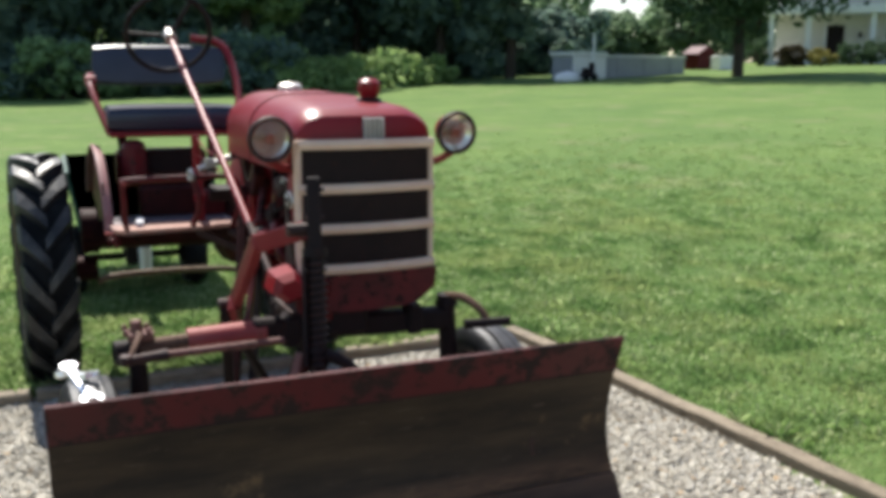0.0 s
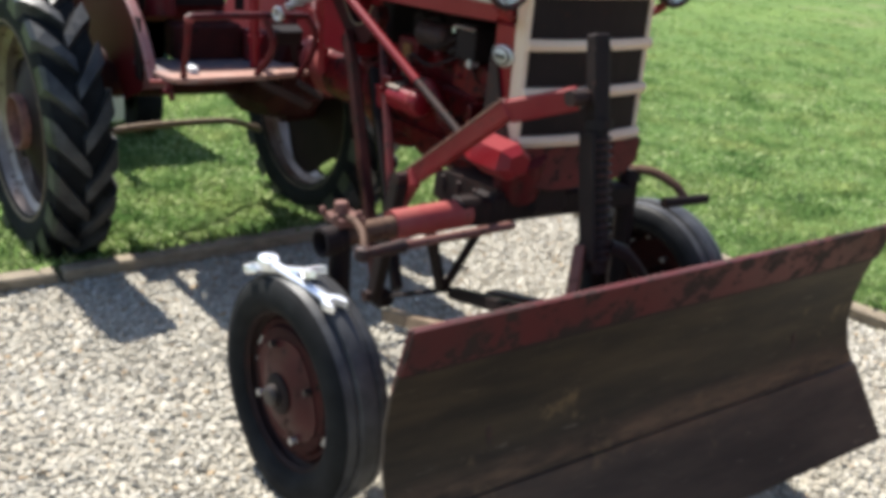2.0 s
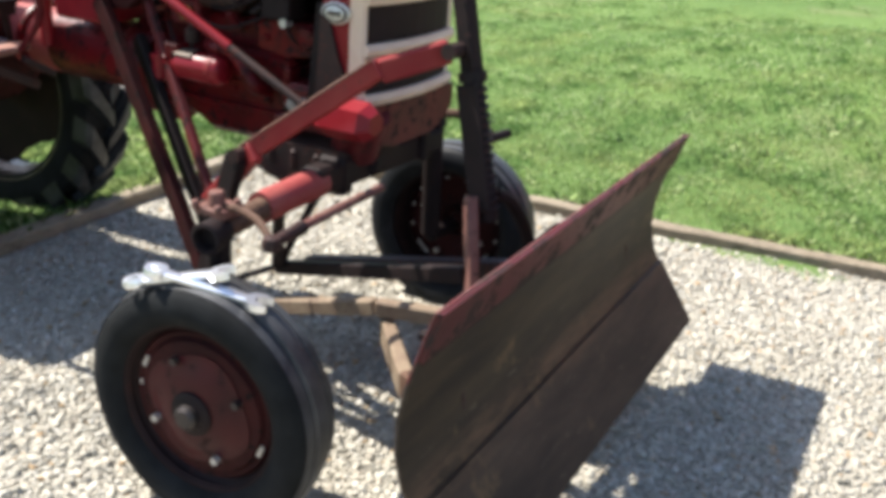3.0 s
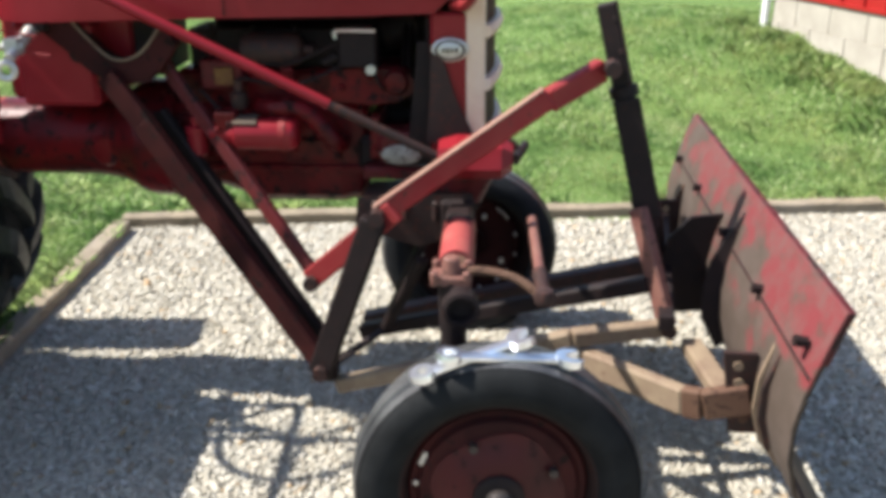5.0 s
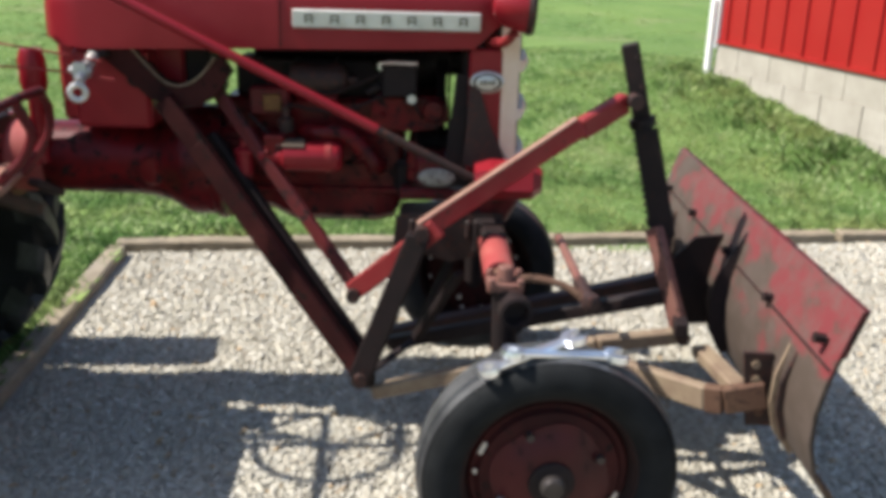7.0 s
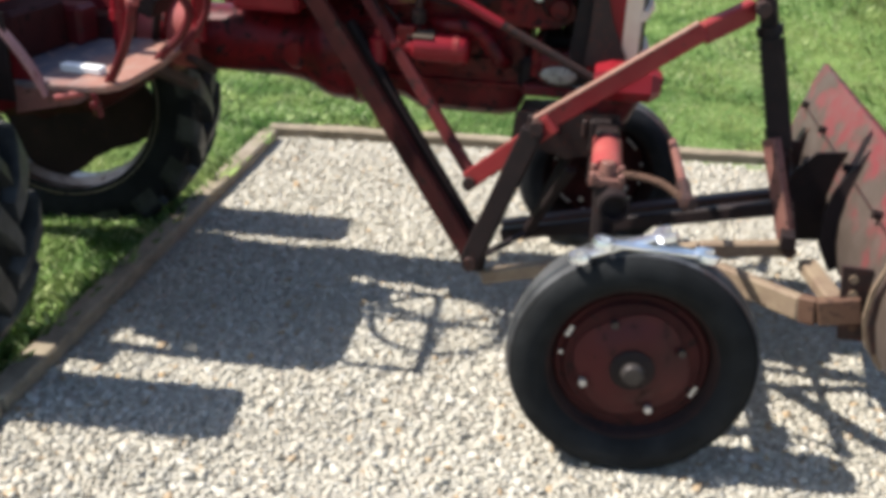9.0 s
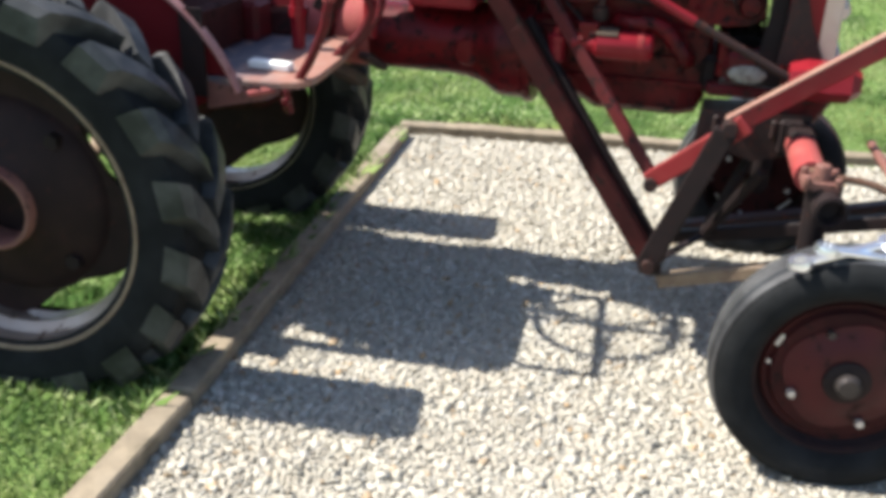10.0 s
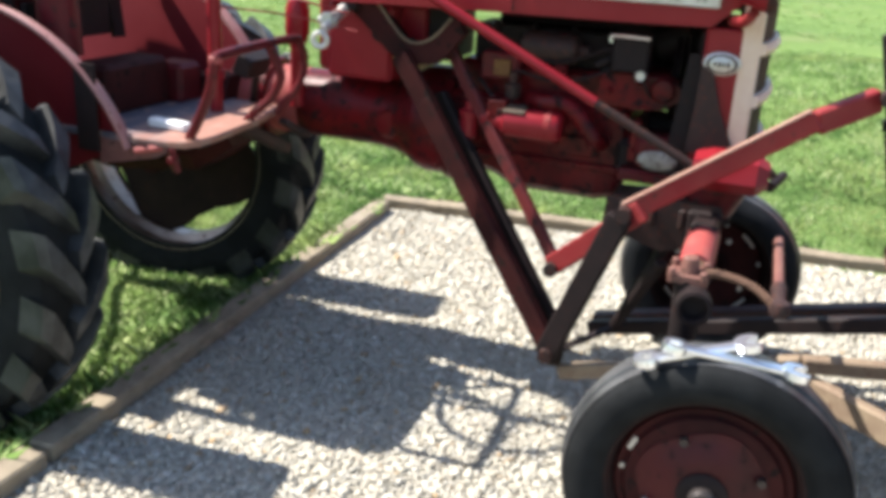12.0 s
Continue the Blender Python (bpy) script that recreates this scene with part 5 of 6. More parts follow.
# curved ribs on the back: a deep dark web, a slim one, and two by each mounting plate
for x, dx, rows, depth, mat, label in (
        (0.285, 0.0, PROFILE[2:7], 0.105, M_BLACK, "deep black mounting web behind the blade"),
        (0.150, -0.045, PROFILE[1:7], 0.036, M_BLACK, "slim curved rib"),
        (-0.278, 0.0, PROFILE[3:8], 0.012, M_TAN, "worn curved rib beside the mounting plate"),
        (-0.318, 0.0, PROFILE[3:7], 0.012, M_IRON, ""),
        (0.700, 0.0, PROFILE[3:8], 0.034, M_RUST, "worn curved rib beside the mounting plate")):
    b = bm_new()
    secs = []
    for k, (y, z) in enumerate(rows):
        u = k / (len(rows) - 1)
        d = depth * min(1.0, (0.7 if depth > 0.05 else 0.12) + 2.6 * min(u, 1.15 - u))
        xx = x + dx * u
        secs.append([Vector((xx - 0.005, y + 0.010, z)), Vector((xx + 0.005, y + 0.010, z)), Vector((xx + 0.005, y + 0.011 + d, z - 0.008)), Vector((xx - 0.005, y + 0.011 + d, z - 0.008))])
    sheet_loft(b, secs)
    part("rib", b, mat, blade, label)
for x, z in ((-0.40, 0.585), (-0.115, 0.555), (0.20, 0.557), (0.545, 0.555), (0.83, 0.552)):
    b = bm_new()
    rod(b, (x, -0.290, z), (x, -0.268, z + 0.004), 0.011, None, 6)
    part("bolt", b, M_BLACK, blade)
for x in (-0.235, 0.685):
    b = bm_new()
    outer = [(-0.198, 0.479), (-0.262, 0.477), (-0.290, 0.306), (-0.222, 0.306)]
    plate(b, outer, 0.010, Matrix.Translation((x, 0, 0)) @ Matrix(((0, 0, 1, 0), (1, 0, 0, 0), (0, 1, 0, 0), (0, 0, 0, 1))))
    brk = part("mount_bracket", b, M_IRON, blade, "rusty mounting plate with bolt holes", False, 0.002)
    for k, (y, z) in enumerate(((-0.226, 0.452), (-0.231, 0.416), (-0.240, 0.372), (-0.246, 0.338))):
        b = bm_new()
        rod(b, (x - 0.009, y, z), (x - 0.003, y, z), 0.0095, 0.0095, 10)
        part("bolt", b, M_TAN if k < 2 else M_RUST, brk)
b = bm_new()
box(b, ((X0 + X1) / 2, -0.2835, 0.5455), (X1 - X0 - 0.01, 0.006, 0.004))
part("fold_seam", b, M_IRON, blade)
b = bm_new()
box(b, ((X0 + X1) / 2, -0.3035, 0.573), (X1 - X0 - 0.006, 0.008, 0.006))
part("lap_seam", b, M_BLACK, blade, "black lap seam under the strip")
# push beams and braces


def beam(name, pts, w, h, mat, label=""):
    """A bent bar through pts as one mesh."""
    b = bm_new()
    for p0, p1 in zip(pts, pts[1:]):
        bar(b, p0, p1, w, h)
    return part(name, b, mat, blade, label, False, 0.004)


beam("push_beam", [(0.09, 0.61, 0.195), (0.02, 0.25, 0.322), (0.0, 0.07, 0.382), (0.052, -0.15, 0.388)], 0.032, 0.036, M_TAN, "tan rusty push beam")
beam("push_beam", [(0.46, 0.60, 0.185), (0.46, -0.20, 0.38)], 0.045, 0.05, M_IRON)
beam("side_arm", [(0.015, 0.05, 0.325), (-0.215, -0.140, 0.358)], 0.030, 0.055, M_TAN, "bent tan side arm")
beam("arm_end", [(-0.212, -0.136, 0.357), (-0.232, -0.170, 0.362), (-0.243, -0.256, 0.385)], 0.026, 0.062, M_RUST, "rust-brown bent arm end")
beam("cross_brace", [(0.045, -0.195, 0.352), (-0.215, -0.215, 0.372)], 0.045, 0.030, M_TAN, "tan diagonal brace")
beam("upper_beam", [(0.30, 0.585, 0.235), (0.09, -0.10, 0.475)], 0.034, 0.036, M_BLACK)
beam("cross_beam", [(0.0, -0.13, 0.42), (0.68, -0.22, 0.42)], 0.034, 0.038, M_BLACK)
beam("post_link", [(0.138, -0.072, 0.635), (0.052, -0.142, 0.392)], 0.026, 0.044, M_BROWN_RED, "faded brown-red link under the post")
beam("hanger_arm", [(0.075, 0.635, 0.25), (0.20, 1.05, 0.80)], 0.030, 0.052, M_RED_GREASE, "greasy dark red hanger arm")
beam("hanger_clevis", [(0.199, 1.045, 0.795), (0.218, 1.13, 0.905)], 0.028, 0.05, M_RED_GREASE)
beam("hanger_arm", [(0.13, 0.625, 0.26), (0.26, 1.035, 0.81)], 0.028, 0.044, M_BLACK)
beam("bell_crank", [(0.065, 0.645, 0.24), (0.035, 0.500, 0.632)], 0.03, 0.055, M_BLACK)
beam("lift_link", [(0.122, 0.655, 0.462), (0.28, 1.03, 0.945)], 0.022, 0.034, M_RED_LINK)
beam("lift_lever", [(0.115, 0.665, 0.455), (0.052, 0.455, 0.650)], 0.026, 0.05, M_RED_OLD)
# hanging V brace below the axle, with two straps to the rear pivot
beam("v_brace", [(0.070, 0.40, 0.53), (0.196, 0.505, 0.300)], 0.030, 0.020, M_BLACK)
beam("v_brace", [(0.265, 0.40, 0.55), (0.208, 0.505, 0.300)], 0.030, 0.020, M_BLACK)
beam("strap", [(0.225, 0.485, 0.300), (0.100, 0.615, 0.250)], 0.026, 0.010, M_BLACK)
# curved black stay from the post's foot
b = bm_new()
pipe(b, [(0.185, -0.108, 0.640), (0.235, -0.122, 0.612), (0.285, -0.140, 0.545), (0.312, -0.155, 0.470), (0.315, -0.165, 0.425)], 0.016, 8)
part("stay", b, M_BLACK, blade, "", True)
LOW, KNEE, TIP = Vector((0.066, 0.488, 0.630)), Vector((0.073, 0.130, 0.888)), Vector((0.165, 0.02, 0.934))
b = bm_new()
bar(b, LOW + Vector((0, 0, 0.006)), KNEE + Vector((0, 0, 0.006)), 0.029, 0.043)
bar(b, KNEE + Vector((0, 0.004, -0.002)), TIP, 0.030, 0.050)
lever = part("lift_lever", b, M_RED_OLD, blade, "red channel lift lever", False, 0.004)
b = bm_new()
up = (KNEE - LOW).cross(Vector((1, 0, 0))).normalized()
up = up if up.z > 0 else -up
bar(b, LOW + up * 0.0285, KNEE + up * 0.0285, 0.031, 0.004)
part("top_flange", b, weathered("bare_flange", (0.27, 0.16, 0.12), (0.22, 0.10, 0.08), (0.20, 0.03, 0.03), 0.5, 0.6, 14), lever, "paint-worn dusty upper flange", False, 0.001)
b = bm_new()
box(b, (0.085, 0.635, 0.240), (0.06, 0.06, 0.05))
part("pivot_shoe", b, M_BLACK, blade, "", False, 0.012)
for p in ((0.05, 0.64, 0.25), (0.036, 0.493, 0.638), (0.10, 0.66, 0.455), (0.14, 0.0, 0.94), (0.035, -0.142, 0.392)):
    b = bm_new()
    rod(b, Vector(p) - Vector((0.02, 0, 0)), Vector(p) + Vector((0.03, 0, 0)), 0.018, None, 8)
    part("pivot_bolt", b, M_IRON, blade)
# screw post
P0, P1 = Vector((0.165, -0.105, 0.58)), Vector((0.194, 0.015, 1.069))
b = bm_new()
rod(b, P0, P0.lerp(P1, 0.62), 0.023, None, 16)
rod(b, P0.lerp(P1, 0.60), P0.lerp(P1, 0.645), 0.032, None, 16)
rod(b, P0.lerp(P1, 0.12), P0.lerp(P1, 0.15), 0.031, None, 16)
post = part("lift_post", b, M_BLACK, blade, "black spring-loaded lift post", True)
b = bm_new()
bar(b, P0.lerp(P1, 0.60), P1, 0.036, 0.042)
part("post_top", b, M_BLACK, post, "", False, 0.004)
b = bm_new()
coil = []
pd = (P1 - P0).normalized()
qq = pd.to_track_quat("Z", "Y").to_matrix()
for k in range(15 * 10):
    a = 2 * math.pi * k / 10
    coil.append(P0.lerp(P1, 0.05 + 0.54 * k / 150) + qq @ Vector((0.0275 * math.cos(a), 0.0275 * math.sin(a), 0)))
pipe(b, coil, 0.0036, 5, 0)
part("spring", b, M_IRON, post, "", True)
b = bm_new()
bar(b, P0.lerp(P1, 0.06) - Vector((0.030, 0, 0)), P0.lerp(P1, 0.60) - Vector((0.030, 0, 0)), 0.010, 0.058)
part("guide_bar", b, M_BLACK, post, "flat black guide bar beside the spring", False, 0.002)
for k in (0.8, 0.94):
    b = bm_new()
    p = P0.lerp(P1, k)
    rod(b, p - Vector((0.024, 0.01, 0)), p + Vector((0.024, -0.01, 0)), 0.006, None, 8)
    part("pin", b, M_IRON, post, "", True)


# ---- wrenches on the front tyre ----
def wrench(p0, p1, w, label):
    p0, p1 = Vector(p0), Vector(p1)
    ob = thing("wrench", (p0 + p1) / 2, label, "wrench", "wrenches on the tyre")
    f = frame_of(p0, p1)
    b = bm_new()
    box(b, (p0 + p1) / 2, (w * 0.62, (p1 - p0).length - w, w * 0.34), f)
    part("shank", b, M_CHROME, ob, "", False, w * 0.08)
    b = bm_new()
    up = f.col[2]
    lathe(b, [(w * 0.34, -w * 0.22), (w * 0.62, -w * 0.22), (w * 0.68, 0), (w * 0.62, w * 0.22), (w * 0.34, w * 0.22)], p0, up, 20, True)
    part("ring_end", b, M_CHROME, ob, "", True)
    b = bm_new()
    out = [(w * 0.75 * math.sin(radians(40 + 280 * k / 12)), w * 0.75 * math.cos(radians(40 + 280 * k / 12))) for k in range(13)]
    out += [(-w * 0.30, w * 0.0), (-w * 0.18, -w * 0.22), (w * 0.18, -w * 0.22), (w * 0.30, 0.0)]
    m = Matrix.Translation(p1) @ f.to_4x4()
    plate(b, out, w * 0.4, m)
    part("open_end", b, M_CHROME, ob, "", False)
    return ob


wrench((-0.427, 0.352, 0.518), (-0.366, 0.185, 0.560), 0.035, "shiny chrome combination wrench lying on the front tyre")
wrench((-0.414, 0.307, 0.548), (-0.364, 0.098, 0.522), 0.036, "longer chrome combination wrench crossing the other on the tyre")

# white pad on the platform
b = bm_new()
box(b, (-0.115, 1.590, 0.7265), (0.030, 0.112, 0.020), Matrix.Rotation(-0.1, 3, "Z"))
tagged(part("sanding_block", b, M_WHITE, None, "", False, 0.003), "small white block lying on the foot platform", "block")


# ---- red shed ----
SD = Vector((0.964, 0.266, 0)).normalized()
SN = Vector((-SD.y, SD.x, 0))
S_A = Vector((2.797, -2.312, 0))
S_LEN, S_TOP, S_DEEP = 2.5, 0.585, 3.6
shed = thing("shed", S_A + SD * 1.2 - SN * 1.8, "small red metal-sided shed with white corner trim on a block foundation", "shed")
def shed_box(b, u0, u1, n0, n1, z0, z1):
    c = S_A + SD * (u0 + u1) / 2 + SN * (n0 + n1) / 2 + Vector((0, 0, (z0 + z1) / 2))
    return box(b, c, (u1 - u0, n1 - n0, z1 - z0), Matrix((SD, SN, Vector((0, 0, 1)))).transposed())
found = part("foundation", shed_box(bm_new(), 0.02, S_LEN - 0.02, -S_DEEP, -0.010, -0.1, S_TOP - 0.01), M_BLOCK, shed, "pale concrete block foundation")
for row in range(3):
    z0 = S_TOP - 0.01 - 0.20 * (row + 1)
    k, u = 0, (0.0 if row % 2 else -0.2)
    while u < S_LEN:
        u0, u1 = max(u, 0.0), min(u + 0.39, S_LEN)
        if u1 - u0 > 0.05:
            part("block", shed_box(bm_new(), u0 + 0.001, u1 - 0.001, -0.05, 0.0 if row else -0.005, z0 + 0.001, z0 + 0.199), M_BLOCK, found)
        u += 0.40
b = bm_new()
shed_box(b, 0.0, S_LEN, -S_DEEP, -0.01, S_TOP, S_TOP + 2.3)
siding = part("siding", b, M_SIDING, shed, "bright red ribbed metal siding")
for i in range(int(S_LEN / 0.23) + 1):
    u = 0.07 + i * 0.23
    part("rib", shed_box(bm_new(), u, u + 0.022, -0.01, 0.006, S_TOP, S_TOP + 2.3), M_SIDING, siding, "", False, 0.004)
for i in range(15):
    n = -0.1 - i * 0.23
    part("rib", shed_box(bm_new(), -0.016, 0.0, n - 0.022, n, S_TOP, S_TOP + 2.3), M_SIDING, siding, "", False, 0.004)
part("base_trim", shed_box(bm_new(), 0.0, S_LEN, -0.012, 0.012, S_TOP - 0.018, S_TOP + 0.004), M_SIDING, shed)
part("corner_trim", shed_box(bm_new(), S_LEN - 0.02, S_LEN + 0.06, -0.08, 0.02, S_TOP - 0.06, S_TOP + 2.3), M_WHITE, shed, "white corner trim", False, 0.004)
part("downspout", shed_box(bm_new(), S_LEN + 0.0, S_LEN + 0.05, 0.02, 0.06, 0.30, S_TOP + 0.3), M_WHITE, shed, "white corner trim foot", False, 0.006)
part("corner_trim", shed_box(bm_new(), -0.08, 0.0, -0.08, 0.02, 0.0, S_TOP + 2.3), M_WHITE, shed, "white corner trim", False, 0.004)
b = bm_new()
mid = -S_DEEP / 2
for n0, n1 in ((0.25, mid), (-S_DEEP - 0.25, mid)):
    v = [S_A + SD * u + SN * n + Vector((0, 0, z)) for u, n, z in ((-0.2, n0, S_TOP + 2.25), (S_LEN + 0.2, n0, S_TOP + 2.25), (S_LEN + 0.2, n1, S_TOP + 3.3), (-0.2, n1, S_TOP + 3.3))]
    lo = [b.verts.new(p) for p in v]
    hi = [b.verts.new(p + Vector((0, 0, 0.05))) for p in v]
    b.faces.new(lo), b.faces.new(hi)
    for i in range(4):
        b.faces.new((lo[i], lo[(i + 1) % 4], hi[(i + 1) % 4], hi[i]))
part("roof", b, M_ROOF, shed, "grey roof")

# ---- distance: bearings from the pad, clockwise from +y ----
def far(bearing, d):
    a = radians(bearing)
    x, y = -0.4 + d * math.sin(a), -2.3 + d * math.cos(a)
    return Vector((x, y, ground_z(x, y)))


rng = np.random.default_rng(7)


def clump_crown(c, radius, height, n_clump, n_leaf, leaf, seed, squash=1.0):
    """Leaf quads on many offset clumps: an uneven crown with gaps."""
    g = np.random.default_rng(seed)
    cl = []
    for _ in range(n_clump):
        u = g.normal(size=3)
        u /= np.linalg.norm(u)
        rr = g.uniform(0.35, 1.0) ** 0.6
        cl.append((np.array([u[0] * radius * rr, u[1] * radius * rr, u[2] * height * 0.5 * rr]), g.uniform(0.22, 0.42) * radius))
    V, F = [], []
    per = n_leaf // n_clump
    for o, r in cl:
        u = g.normal(size=(per, 3))
        u /= np.linalg.norm(u, axis=1)[:, None]
        p = o + u * r * g.uniform(0.55, 1.05, (per, 1)) * np.array([1, 1, 0.8])
        nrm = u + g.normal(size=(per, 3)) * 0.5 + np.array([0, 0, 0.4])
        nrm /= np.linalg.norm(nrm, axis=1)[:, None]
        t = np.cross(nrm, g.normal(size=(per, 3)))
        t /= np.linalg.norm(t, axis=1)[:, None]
        s = np.cross(nrm, t)
        sz = leaf * g.uniform(0.6, 1.5, (per, 1))
        q = np.stack([p - t * sz, p + s * sz * 0.6, p + t * sz, p - s * sz * 0.6], 1) + np.array(c)
        base = len(V)
        V.extend(map(tuple, q.reshape(-1, 3)))
        F.extend((base + 4 * i, base + 4 * i + 1, base + 4 * i + 2, base + 4 * i + 3) for i in range(per))
    return V, F


def tree(at, height, radius, trunk_r, seed, mat, label, crown_from=0.25, n_leaf=5000, leaf=0.22, group="", name="tree"):
    g = np.random.default_rng(seed)
    ob = thing(name, at, label, "tree", group)
    b = bm_new()
    pts = [Vector((0.15 * g.normal() * k, 0.15 * g.normal() * k, height * 0.8 * k)) + Vector(at) for k in (0, 0.2, 0.4, 0.6, 0.8, 1.0)]
    for i in range(5):
        rod(b, pts[i] - Vector((0, 0, 0.2 if i == 0 else 0)), pts[i + 1], trunk_r * (1 - 0.17 * i), trunk_r * (1 - 0.17 * (i + 1)), 10)
    for k in range(9):
        s = pts[2 + k % 3]
        a = k * 2.4 + g.uniform(0, 1)
        e = s + Vector((radius * 0.7 * math.cos(a), radius * 0.7 * math.sin(a), height * g.uniform(0.08, 0.25)))
        rod(b, s, e, trunk_r * 0.35, trunk_r * 0.08, 6)
    part("trunk", b, M_BARK, ob, "", True)
    zc = height * (1 + crown_from) / 2
    V, F = clump_crown((0, 0, zc), radius, height * (1 - crown_from), 44, n_leaf, leaf, seed + 100)
    soup("crown", V, F, mat, "", "", "", ob)
    return ob


def bush(at, radius, height, seed, mat, label, n_leaf=1500, leaf=0.10, group=""):
    ob = thing("bush", at, label, "bush", group)
    V, F = clump_crown((0, 0, height * 0.48), radius, height, 22, n_leaf, leaf, seed)
    V = [(x, y, max(z, 0.0)) for x, y, z in V]
    soup("leaves", V, F, mat, "", "", "", ob)
    b = bm_new()
    for k in range(5):
        a = k * 1.3
        rod(b, Vector(at) - Vector((0, 0, 0.05)), Vector(at) + Vector((0.5 * radius * math.cos(a), 0.5 * radius * math.sin(a), height * 0.6)), 0.04, 0.015, 5)
    part("stem", b, M_BARK, ob)
    return ob


for i in range(15):
    bearing = -16 + i * 3.0 + rng.uniform(-0.8, 0.8)
    d = 52 + rng.uniform(-3, 7)
    h = rng.uniform(13, 19)
    tree(far(bearing, d), h, rng.uniform(3.6, 5.2), 0.3, 20 + i, M_LEAF_DARK if i % 3 else M_LEAF, "tall dense dark green woodland tree at the lawn's edge", 0.03, 5200, 0.34, "trees along the wood's edge")
for i in range(12):
    bearing = -12 + i * 3.3
    tree(far(bearing, 70 + 5 * (i % 3)), 19 + 2 * (i % 2), 6.5, 0.35, 60 + i, M_LEAF_DARK, "dark woodland tree standing behind the wood's edge", 0.0, 4200, 0.55, "trees along the wood's edge")
for i in range(22):
    bearing = -10 + i * 1.5 + rng.uniform(-0.5, 0.5)
    d = 44 + rng.uniform(-1.5, 3)
    # these bearings take the leaves painted as if the sun fell on them
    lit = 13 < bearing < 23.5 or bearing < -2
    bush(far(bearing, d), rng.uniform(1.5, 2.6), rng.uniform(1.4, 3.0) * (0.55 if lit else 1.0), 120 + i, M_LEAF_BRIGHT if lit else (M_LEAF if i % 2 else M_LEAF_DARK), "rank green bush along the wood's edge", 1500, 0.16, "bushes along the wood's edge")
for i in range(7):
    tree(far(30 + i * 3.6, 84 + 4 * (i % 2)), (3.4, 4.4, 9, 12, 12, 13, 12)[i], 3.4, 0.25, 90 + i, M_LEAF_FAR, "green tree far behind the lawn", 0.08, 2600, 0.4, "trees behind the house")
tree(far(39.8, 45), 13.5, 5.6, 0.27, 201, M_SHRUB, "lone lawn tree with a dark straight trunk", 0.17, 17000, 0.17, "", "lawn_tree")

for i in range(9):
    bush(far(21.6 + i * 1.05, 60 + 2.5 * (i % 3)), 2.6 + 0.3 * (i % 2), 3.4 + 0.5 * (i % 3), 160 + i, M_LEAF_DARK, "dark undergrowth bush between woodland trunks", 2200, 0.30, "bushes along the wood's edge")

# line of woods beyond the lawn, with haze put into the leaf colour
g = np.random.default_rng(77)
V, F = [], []
for k in range(15000):
    be = g.uniform(-26, 64)
    top = 8.0 + 2.0 * math.sin(be * 0.9) + 1.5 * math.sin(be * 2.3 + 1)
    top *= 0.33 if 31.2 < be < 34.2 else 1.0
    p = np.array(far(be, 106 + g.uniform(0, 8))) + np.array((0, 0, top * g.uniform(0, 1) ** 0.7))
    t, s = g.normal(size=3), g.normal(size=3)
    t, s = 0.75 * t / np.linalg.norm(t), 0.5 * s / np.linalg.norm(s)
    V.extend(map(tuple, (p - t, p + s, p + t, p - s)))
    F.append((4 * k, 4 * k + 1, 4 * k + 2, 4 * k + 3))
soup("far_woods", V, F, M_LEAF_FAR, "green woods along the horizon, haze painted into their colour", "woods", "stuff")

# long low grey trailer by the wood
A, B = far(30.3, 46), far(36.8, 52)
along = (B - A).normalized()
nrm = Vector((along.y, -along.x, 0))
trailer = thing("trailer", (A + B) / 2, "long low grey trailer with white end standing by the trees", "trailer")
def tr_box(u0, u1, n0, n1, z0, z1):
    c = A + along * (u0 + u1) / 2 - nrm * (n0 + n1) / 2
    c = Vector((c.x, c.y, A.z + (z0 + z1) / 2))
    side = Vector((along.x, along.y, 0)).normalized()
    return box(bm_new(), c, (u1 - u0, n1 - n0, z1 - z0), Matrix((side, Vector((-side.y, side.x, 0)), Vector((0, 0, 1)))).transposed())
LEN = (B - A).length
part("body", tr_box(0.0, LEN, 0.0, 1.5, 0.02, 1.16), M_GREY, trailer, "grey side", False, 0.02)
part("roof_edge", tr_box(-0.05, LEN + 0.05, -0.05, 1.55, 1.16, 1.24), M_WHITE, trailer, "white roof edge", False, 0.02)
part("end_panel", tr_box(-0.04, 2.2, -0.06, 0.0, 0.0, 1.14), M_WHITE, trailer, "white end panel", False, 0.02)
part("end_roof", tr_box(-0.12, 2.25, -0.12, 1.6, 1.22, 1.36), M_WHITE, trailer, "white overhanging roof edge", False, 0.02)
for u in (3, 5, 7):
    part("seam", tr_box(u, u + 0.06, -0.03, 0.0, 0.15, 1.14), M_GREY, trailer)
p = far(31.15, 45.3)
mower = thing("mower", p, "dark mower parked before the trailer's white end", "mower")
for dx, dz, w, h, name in ((0.0, 0.27, 0.55, 0.22, "deck"), (-0.05, 0.48, 0.28, 0.24, "engine_cover"), (0.24, 0.60, 0.06, 0.50, "handle")):
    part(name, box(bm_new(), p + Vector((dx, 0, dz)), (w, 0.5, h)), M_IRON if name == "deck" else M_BLACK, mower, "", False, 0.05)
for dx in (-0.22, 0.22):
    b = bm_new()
    lathe(b, [(0.0, -0.05), (0.15, -0.05), (0.19, -0.03), (0.19, 0.03), (0.15, 0.05), (0.0, 0.05)], p + Vector((dx, -0.28, 0.17)), (0, 1, 0), 18)
    part("wheel", b, M_RUBBER, mower, "", True)
b = bm_new()
p = far(30.0, 45.0)
bmesh.ops.create_icosphere(b, subdivisions=2, radius=1.0, matrix=Matrix.Translation(p + Vector((0, 0, 0.12))) @ Matrix.Diagonal((0.75, 0.4, 0.34, 1)))
